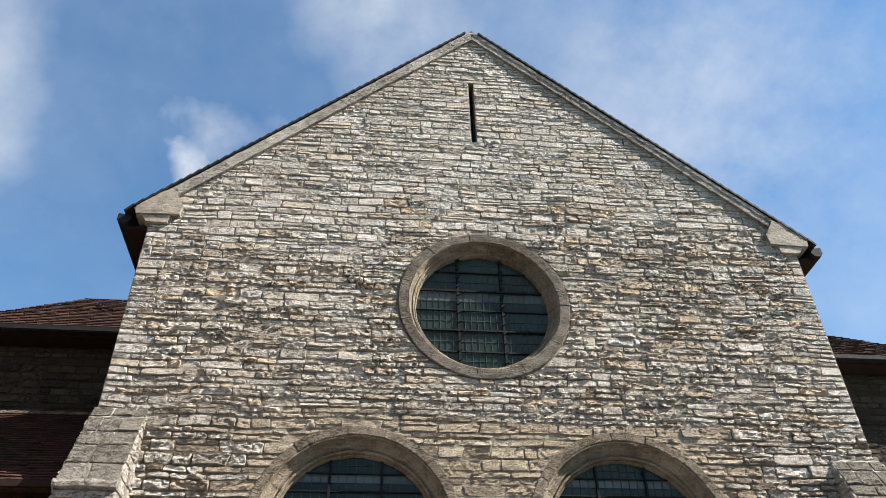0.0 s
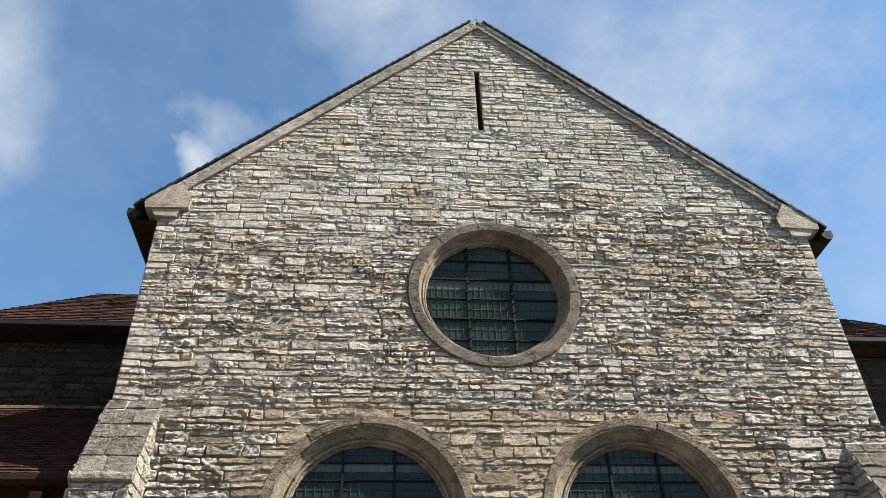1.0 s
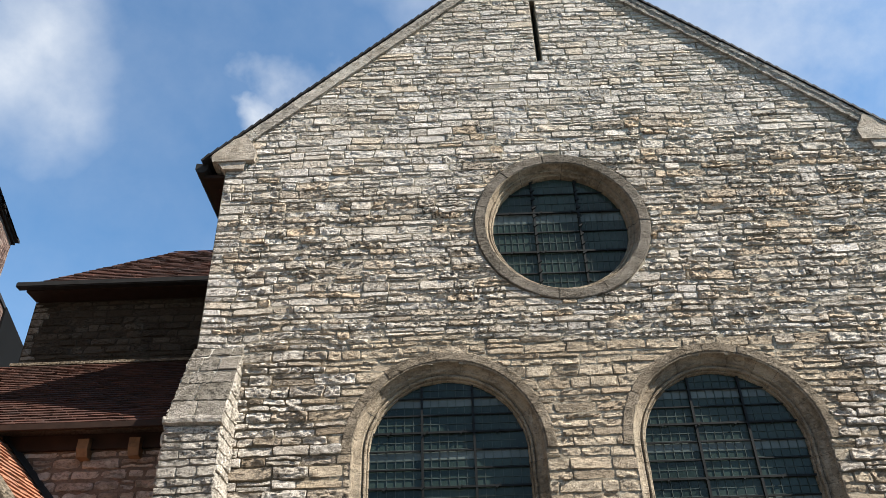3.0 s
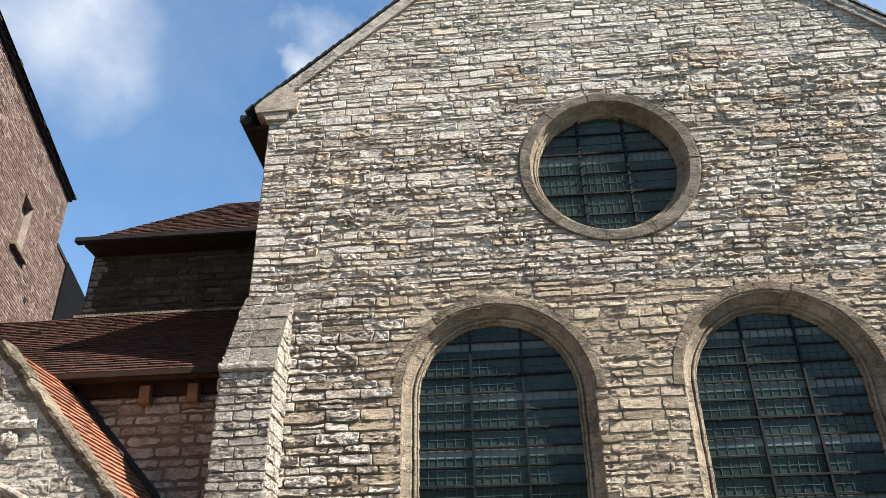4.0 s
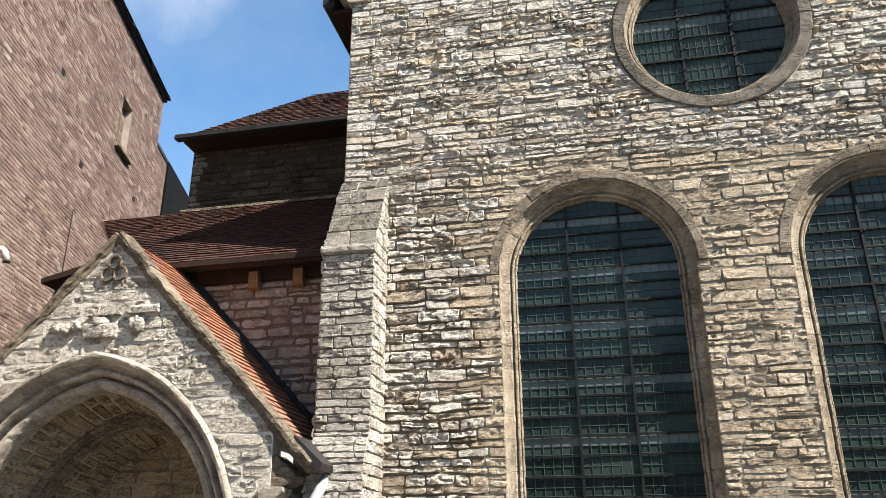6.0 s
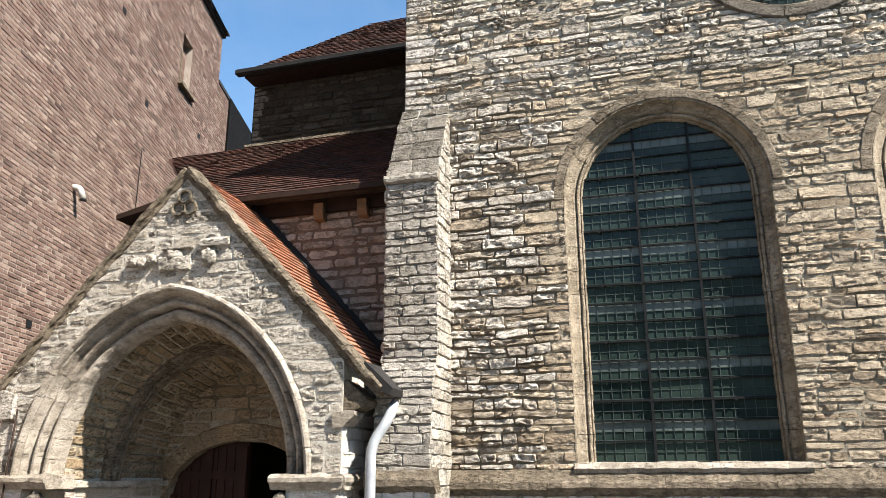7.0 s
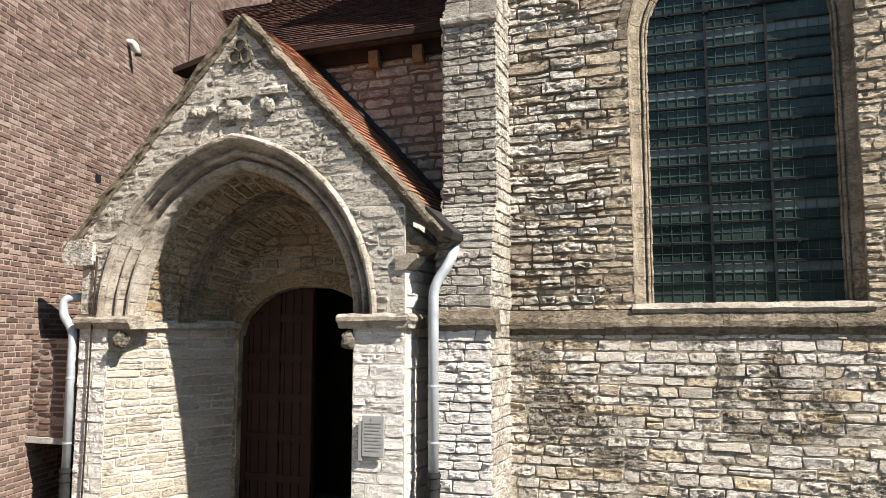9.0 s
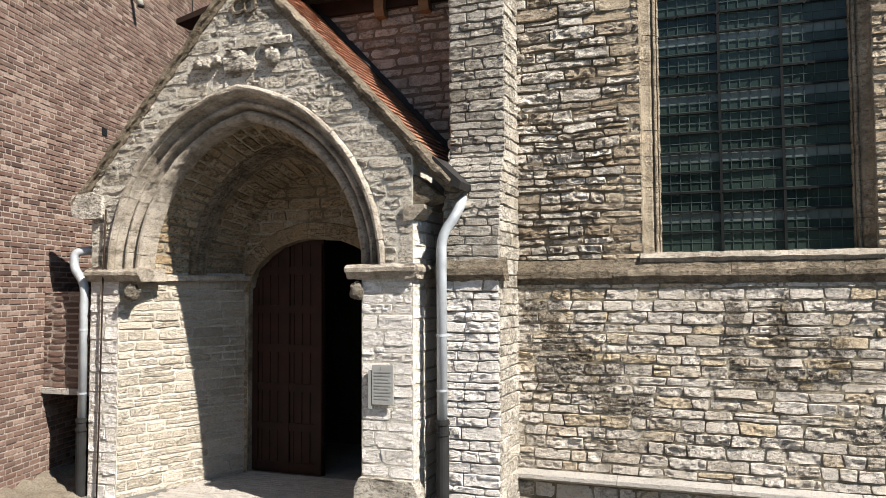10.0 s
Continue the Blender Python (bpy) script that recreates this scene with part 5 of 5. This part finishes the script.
for k, (x, z, sx, sz) in enumerate(((-6.46, 4.00, 0.07, 0.045), (-6.36, 3.98, 0.06, 0.05), (-6.26, 4.01, 0.06, 0.05), (-6.02, 4.03, 0.10, 0.06), (-5.62, 3.99, 0.07, 0.09))):
    lump("carving", (x, PY - 0.02, z), (sx * 1.05, 0.045, sz * 1.05), M_porch, porch, "worn stone carving", k)
box("carving_ledge", (-6.15, PY - 0.05, 4.09), (-5.80, PY + 0.02, 4.12), M_porch, porch, "", 0.008)
worn_prism("carved_slab", [(PY + 0.02, 4.10), (PY - 0.055, 4.10), (PY - 0.06, 4.15), (PY - 0.02, 4.18), (PY + 0.02, 4.18)], -5.72, -5.41, "x", M_porch, porch, "", 0.014)
worn_prism("carved_slab", [(PY + 0.02, 3.88), (PY - 0.05, 3.89), (PY - 0.06, 4.00), (PY - 0.03, 4.03), (PY + 0.02, 4.03)], -6.16, -5.82, "x", M_porch, porch, "", 0.02)
lump("corbel_head", (JAMB_L + 0.17, PY - 0.0, IMPOST - 0.19), (0.062, 0.085, 0.085), M_vous, porch, "small worn carved head", 21)
lump("corbel_head", (JAMB_R - 0.04, PY + 0.0, IMPOST - 0.19), (0.065, 0.085, 0.085), M_vous, porch, "small worn carved head", 33)
worn_prism("pillar_plinth", [(JAMB_R - 0.05, GROUND), (P_RIGHT + 0.06, GROUND), (P_RIGHT + 0.06, 0.0), (P_RIGHT + 0.0, 0.10), (JAMB_R + 0.0, 0.10), (JAMB_R - 0.05, 0.0)], PY - 0.06, PY + 0.1, "y", M_porch, porch, "chamfered plinth")

# notice on the pillar
notice = thing("notice_plate", "small grey notice plate with lines of small print", "sign")
plate = box("plate", (-4.56, PY - 0.045, 0.74), (-4.35, PY - 0.030, 1.09), M_plate, notice, "", 0.004)
box("frame_strip", (-4.60, PY - 0.040, 0.70), (-4.56, PY - 0.022, 1.04), M_plate, notice, "", 0.003)
for k in range(9):
    z = 1.02 - k * 0.029
    box("print_line", (-4.535, PY - 0.0475, z), (-4.375 - 0.02 * (k % 3 == 2), PY - 0.0445, z + 0.010), M_plate_dark, plate)
box("print_mark", (-4.475, PY - 0.0475, 1.045), (-4.468, PY - 0.0445, 1.075), M_plate_dark, plate)

# ---- pipes ----
def downpipe(points, x, y, turn, socket, label):
    p = thing("downpipe", label, "downpipe", "downpipes")
    zinc = tube("zinc_pipe", points, 0.046, M_zinc, p)
    bm = bmesh.new()
    bmesh.ops.create_cone(bm, cap_ends=True, segments=16, radius1=0.058, radius2=0.058, depth=socket - GROUND, matrix=pose(x, y, (socket + GROUND) / 2))
    shoe = part("iron_shoe", bm, M_iron, p, "black cast iron lower pipe")
    for z in (socket - 0.03, socket - 0.12):
        bm = bmesh.new()
        bmesh.ops.create_cone(bm, cap_ends=True, segments=16, radius1=0.066, radius2=0.066, depth=0.03, matrix=pose(x, y, z))
        part("collar", bm, M_iron, shoe)
    for z in (1.35, socket + 0.25):
        bm = bmesh.new()
        bmesh.ops.create_cone(bm, cap_ends=True, segments=16, radius1=0.051, radius2=0.051, depth=0.018, matrix=pose(x, y, z))
        part("clip", bm, M_zinc, zinc)
    return p


downpipe([(-3.80, -0.55, 2.60), (-3.82, -0.70, 2.42), (-3.95, -0.745, 2.22), (-3.95, -0.745, 0.5)], -3.95, -0.745, 1, 0.62, "bent grey zinc rainwater downpipe beside the porch")
downpipe([(-7.92, -0.66, 2.20), (-8.12, -0.80, 2.17), (-8.12, -0.80, 2.0), (-7.93, -0.84, 1.84), (-7.93, -0.84, 0.4)], -7.93, -0.84, -1, 0.44, "bent grey zinc rainwater downpipe between porch and brick wall")
hopper = thing("porch_gutter", "dark worn gutter along the porch's eave", "gutter")
prism("trough", [(P_RIGHT + 0.16, 2.80), (P_RIGHT + 0.34, 2.66), (P_RIGHT + 0.44, 2.62), (P_RIGHT + 0.46, 2.68), (P_RIGHT + 0.2, 2.92)], PY - 0.02, LW - 0.02, "y", M_slate, hopper)

# ---- brick building ----
BD = np.array([-0.271, 0.9626, 0.0])
BO = np.array([-8.653, -0.45, 0.0])
bchart = plane(BO, BD)
S0, S1, B_TOP = -2.2, 6.95, 11.45


def brick_region(v):
    end = S1 if v > 10.30 else 8.2
    s = [(S0, end)]
    if 9.15 < v < 10.15:
        s = less(s, 4.72, 5.25)
    return s


house = thing("brick_building", "tall old red brick building with a dark tiled eave", "building")
core_wall("wall", lambda v: [(S0 - 3, b) if a == S0 else (a, b) for a, b in brick_region(v)], GROUND, B_TOP, bchart, 0.4, M_brick_mortar, house, 0.065)
U3, N3 = Vector(BD), Vector(np.cross(BD, (0, 0, 1)))


def on_wall(s, z, out=0.0):
    return Vector(BO) + U3 * s + Vector((0, 0, z)) + N3 * out


WALL_M = Matrix((U3, N3, (0, 0, 1))).transposed().to_4x4()
WALL_M.translation = Vector(BO)


def wbox(name, s0, s1, o0, o1, z0, z1, material, parent, label="", bevel=0.0):
    """A box on the brick wall: along, out, up."""
    return box(name, (s0, o0, z0), (s1, o1, z1), material, parent, label, bevel, WALL_M)


wbox("eave", S0 - 3, S1 + 0.05, -0.3, 0.06, B_TOP, B_TOP + 0.06, M_dark_wood, house, "dark boarded eave")
vs, fs, at = [], [], S0 - 3
while at < S1 + 0.05:
    wide, drop, reach = rng.uniform(0.13, 0.19), rng.normal(0, 0.016), 0.10 + rng.normal(0, 0.02)
    k = len(vs)
    vs += [tuple(on_wall(s, z, o)) for s in (at, at + wide - 0.008) for z, o in ((B_TOP + 0.05 + drop, reach), (B_TOP + 0.10 + drop, reach), (B_TOP + 0.30, -0.12), (B_TOP + 0.06, -0.12))]
    fs += [tuple(k + q for q in f) for f in ((0, 1, 2, 3), (7, 6, 5, 4), (0, 4, 5, 1), (1, 5, 6, 2), (3, 7, 4, 0))]
    at += wide
link_mesh("verge_tiles", vs, fs, M_slate, house, "dark ragged tile edge", kind="stuff")
vs = [tuple(on_wall(s, z, o)) for s, z, o in ((S0 - 3, B_TOP + 0.08, 0.14), (S1 + 0.1, B_TOP + 0.08, 0.14), (S1 + 0.1, B_TOP + 4, -3.4), (S0 - 3, B_TOP + 4, -3.4))]
link_mesh("roof", vs, [(0, 1, 2, 3)], M_tile, house, "dark tiled roof")
wbox("end_wall", S1 - 0.3, S1 + 0.02, -7, -0.402, GROUND, B_TOP, M_brick, house)
# this face catches the sun, so its shade is painted near-black
wbox("shaded_wing", 7.75, 10.0, -1.5, 0.05, GROUND, 10.36, M_wing_shade, house, "shaded end of the lower wing, shade painted near-black")
# lower wing beyond: its top edge and its shaded end
wbox("top_course", S1 - 0.02, 7.74, -0.3, 0.03, 10.30, 10.38, M_slate, house, "dark roof edge")
# narrow blind window with stone sill
slot = wbox("blind_window", 4.70, 5.28, -0.30, -0.14, 9.1, 10.2, M_brick, house, "narrow bricked-up window")
for k in range(14):
    wbox("brick", 4.73, 5.24, -0.145, -0.125, 9.17 + k * 0.068, 9.17 + k * 0.068 + 0.055, M_brick, slot)
wbox("sill", 4.62, 5.42, -0.10, 0.09, 9.05, 9.13, M_dress, slot, "pale stone sill", 0.01)
wbox("jamb", 4.66, 4.725, -0.10, 0.02, 9.13, 9.75, M_dress, slot, "pale stone jamb", 0.008)
# waste pipe sticking out of the wall
pipe = thing("vent_pipe", "short pale pipe elbow sticking out of the brick wall", "pipe")
tube("elbow", [on_wall(1.42, 5.74, -0.02), on_wall(1.43, 5.73, 0.09), on_wall(1.46, 5.58, 0.14)], 0.044, M_pvc, pipe)
# closed black disc paints the shade inside the pipe's end
bm = bmesh.new()
bmesh.ops.create_cone(bm, cap_ends=True, segments=16, radius1=0.046, radius2=0.046, depth=0.02, matrix=Matrix.Translation(on_wall(1.461, 5.57, 0.142)))
part("mouth", bm, M_bar, pipe, "pipe mouth, its inner shade a black disc")
# putlog holes: no recess, a black plate on the bricks paints their shade
for s, z in ((0.83, 3.74), (3.4, 8.0), (6.0, 8.6), (2.2, 9.0)):
    h = thing("wall_hole", "small square hole in the brick wall, its shade a black plate", "hole")
    wbox("rim", s - 0.06, s + 0.06, 0.004, 0.016, z - 0.05, z + 0.05, M_bar, h, "", 0.004)
cable = thing("wall_cable", "thin dark cable down the brick wall", "cable")
tube("wire", [on_wall(3.4, 7.2, 0.02), on_wall(3.42, 5.4, 0.02)], 0.007, M_bar, cable)
# projecting timbers between the brick wall and the porch
timber = thing("eave_end", "short dark timber roof end beside the porch gable", "roof")
prism("board", [(-7.66, 4.97), (-7.1, 5.10), (-7.1, 5.02), (-7.66, 4.91)], 0.2, 0.45, "y", M_dark_wood, timber)
timber_2 = thing("eave_bracket", "short dark timber bracket beside the porch gable", "bracket")
prism("board", [(-7.88, 4.30), (-7.6, 4.42), (-7.6, 4.2), (-7.88, 4.12)], 0.25, 0.5, "y", M_dark_wood, timber_2)

# low brick infill between brick wall and porch; the opening's shade below is a near-black back
gap = thing("infill_wall", "narrow brick infill wall over a dark opening", "wall")
box("back", (-8.7, -0.76, 0.72), (P_LEFT, -0.5, 1.75), M_brick_mortar, gap)
cells = [(a + 0.0, b, a, b, lo, hi) for a, b, c, d, lo, hi in lay_courses(lambda v: [(-8.62, P_LEFT)], 0.72, 1.75, (0.066, 0.066), (0.2, 0.22), 0.012, 0.0)]
stones("brick", cells, plane((0, -0.76, 0), (1, 0, 0)), M_brick, gap, (0.005, 0.008), 0.001, 0.06, 0.001, near=lambda u, v: True, sink=0.008)
box("lintel", (-8.7, -0.80, 0.66), (P_LEFT, -0.5, 0.72), M_slab, gap, "pale stone lintel")
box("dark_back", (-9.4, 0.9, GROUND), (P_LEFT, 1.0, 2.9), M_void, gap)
mound = thing("soil_bank", "low bank of dry soil against the brick wall", "soil", kind="stuff")
gx, gy = np.meshgrid(np.linspace(-8.75, -7.8, 24), np.linspace(-3.2, 0.2, 60))
s_out = (gx - BO[0]) * N3.x + (gy - BO[1]) * N3.y
gz = GROUND + 0.17 * np.exp(-np.clip(s_out, 0, 2) * 3.2) + 0.08 * (lattice_noise(np.stack([gx.ravel() * 14, gy.ravel() * 14, gx.ravel() * 0 + 3], 1)).reshape(gx.shape) - 0.6)
idx = np.arange(gx.size).reshape(gx.shape)
link_mesh("bank", np.stack([gx.ravel(), gy.ravel(), gz.ravel()], 1), np.stack([idx[:-1, :-1], idx[:-1, 1:], idx[1:, 1:], idx[1:, :-1]], -1).reshape(-1, 4), M_soil, mound, smooth=True)

# lightning cable at the porch
wire = thing("earth_cable", "thin rusty earth cable on the porch corner", "cable")
tube("wire", [(-7.62, PY - 0.03, 2.6), (-7.64, PY - 0.035, 1.9), (-7.66, PY - 0.03, 0.6), (-7.68, PY - 0.03, GROUND)], 0.009, M_dark_wood, wire)

# ---- stones of the front ----
reg = lambda v: openings(v, 0.0 if SILL <= v < SPRING else 0.10 if v < 5.7 else 0.135)
# one set of courses over the whole front, sorted into dressed, weathered, crusted and tan stones with toothed borders
sorts = {"quoin": [], "pale": [], "rough": [], "crust": [], "tan": []}
for cell in lay_courses(reg, SILL, APEX_Z - 0.05, (0.060, 0.132), (0.13, 0.44), 0.007, 0.5, 0.2):
    u, v = (cell[0] + cell[1] + cell[2] + cell[3]) / 4, (cell[4] + cell[5]) / 2
    patch, pick = float(lattice_noise(np.array([[u * 1.1 + 20, v * 1.4 + 20, 3.3]]))[0]) - 0.5, rng.random() - 0.5
    if v > 5.62 + 0.5 * patch:
        edge = min(cell[0], cell[2]) < LEFT + 0.03 or max(cell[1], cell[3]) > RIGHT - 0.03
        kind = "quoin" if edge and v < 8.2 else "pale" if v > 8.0 + 2.4 * patch + 0.5 * pick or pick > 0.42 else "rough"
    else:
        kind = "tan" if -2.56 + 0.34 * pick < u < 2.52 + 0.34 * pick else "crust"
    sorts[kind].append(cell)
stones("quoin", sorts["quoin"], face, M_pale, front, (0.008, 0.014), 0.004, 0.025, 0.002, near=lambda u, v: True, sink=0.008, warp=0.04)
stones("stone", sorts["pale"], face, M_pale, front, (0.005, 0.015), 0.010, 0.018, 0.005, sink=0.012, warp=0.04)
stones("stone", sorts["rough"], face, M_rough, front, (0.005, 0.024), 0.021, 0.016, 0.008, warp=0.04, ridge=1.3)
stones("stone", sorts["crust"], face, M_crust, front, (0.005, 0.030), 0.021, 0.016, 0.010, warp=0.04)
stones("block", sorts["tan"], face, M_tan, front, (0.005, 0.015), 0.013, 0.020, 0.006, warp=0.04, sink=0.012, near=lambda u, v: -0.6 < u < 0.6 and v < 4.6)
# below the string course
core_wall("wall_foot", lambda v: [(-3.5, 3.6)], GROUND - 0.1, BAND - 0.06, under, 0.06, M_mortar_mid, front, 0.5)
stones("stone", lay_courses(lambda v: [(-3.5, 3.6)], 0.10, BAND - 0.06, (0.07, 0.125), (0.13, 0.36), 0.006, 0.4, 0.1), under, M_lower, front, (0.004, 0.013), 0.013, 0.020, 0.007, warp=0.02, sink=0.012, near=lambda u, v: -3.5 < u < -0.4)
stones("stone", lay_courses(lambda v: [(-3.5, 3.6)], GROUND, -0.01, (0.085, 0.12), (0.13, 0.36), 0.010, 0.4), under, M_lower, front, (0.004, 0.022), 0.012, 0.03, 0.007)
stones("stone", lay_courses(lambda v: [(-3.45, 3.55)], BAND + 0.15, SILL, (0.07, 0.07), (0.13, 0.36), 0.010, 0.4), face, M_rough, front, (0.004, 0.022), 0.010, 0.03, 0.007)

# ---- bricks ----
cells, v, odd = [], GROUND, 0
while v < B_TOP - 0.02:
    top = v + 0.0585
    for a, b in brick_region((v + top) / 2):
        u, k = a - (0.055 if odd else 0.0), 0
        while u < b - 0.03:
            w = 0.195 if (k + odd) % 2 else 0.096
            w += rng.normal(0, 0.004)
            lo, hi = max(u, a), min(u + w, b)
            if hi - lo > 0.03:
                cells.append((lo, hi - 0.011, v + 0.005 + rng.normal(0, 0.0012), top - 0.006 + rng.normal(0, 0.0012)))
            u += w
            k += 1
    v, odd = top, 1 - odd
cells = np.array(cells)
out = 0.007 + rng.normal(0, 0.0022, len(cells))
jit = rng.normal(0, 0.0015, (len(cells), 4))
e = 0.005
corner = []
for (cu, cv, inset, lift) in ((0, 2, 0, 0), (1, 2, 0, 0), (1, 3, 0, 0), (0, 3, 0, 0), (0, 2, e, 1), (1, 2, e, 1), (1, 3, e, 1), (0, 3, e, 1)):
    su, sv = (1 if cu == 0 else -1), (1 if cv == 2 else -1)
    corner.append(np.stack([cells[:, cu] + su * inset, cells[:, cv] + sv * inset, np.where(lift, out + jit[:, (cu + 2 * (cv - 2)) % 4], -0.004)], 1))
block = np.stack(corner, 1)
FACES = np.array([(4, 5, 6, 7), (0, 1, 5, 4), (1, 2, 6, 5), (2, 3, 7, 6), (3, 0, 4, 7)])
near = (cells[:, 0] < 0.3) & (cells[:, 0] > -1.3) & (cells[:, 2] > 0.0) & (cells[:, 2] < 1.9)
near &= np.cumsum(near) <= 300
for i in np.nonzero(near)[0]:
    link_mesh("brick", bchart(block[i]), FACES, M_brick, house, "", False, True)
rest = block[~near]
link_mesh("small_bricks", bchart(rest.reshape(-1, 3)), (FACES[None] + 8 * np.arange(len(rest))[:, None, None]).reshape(-1, 4), M_brick, house, "", kind="stuff")
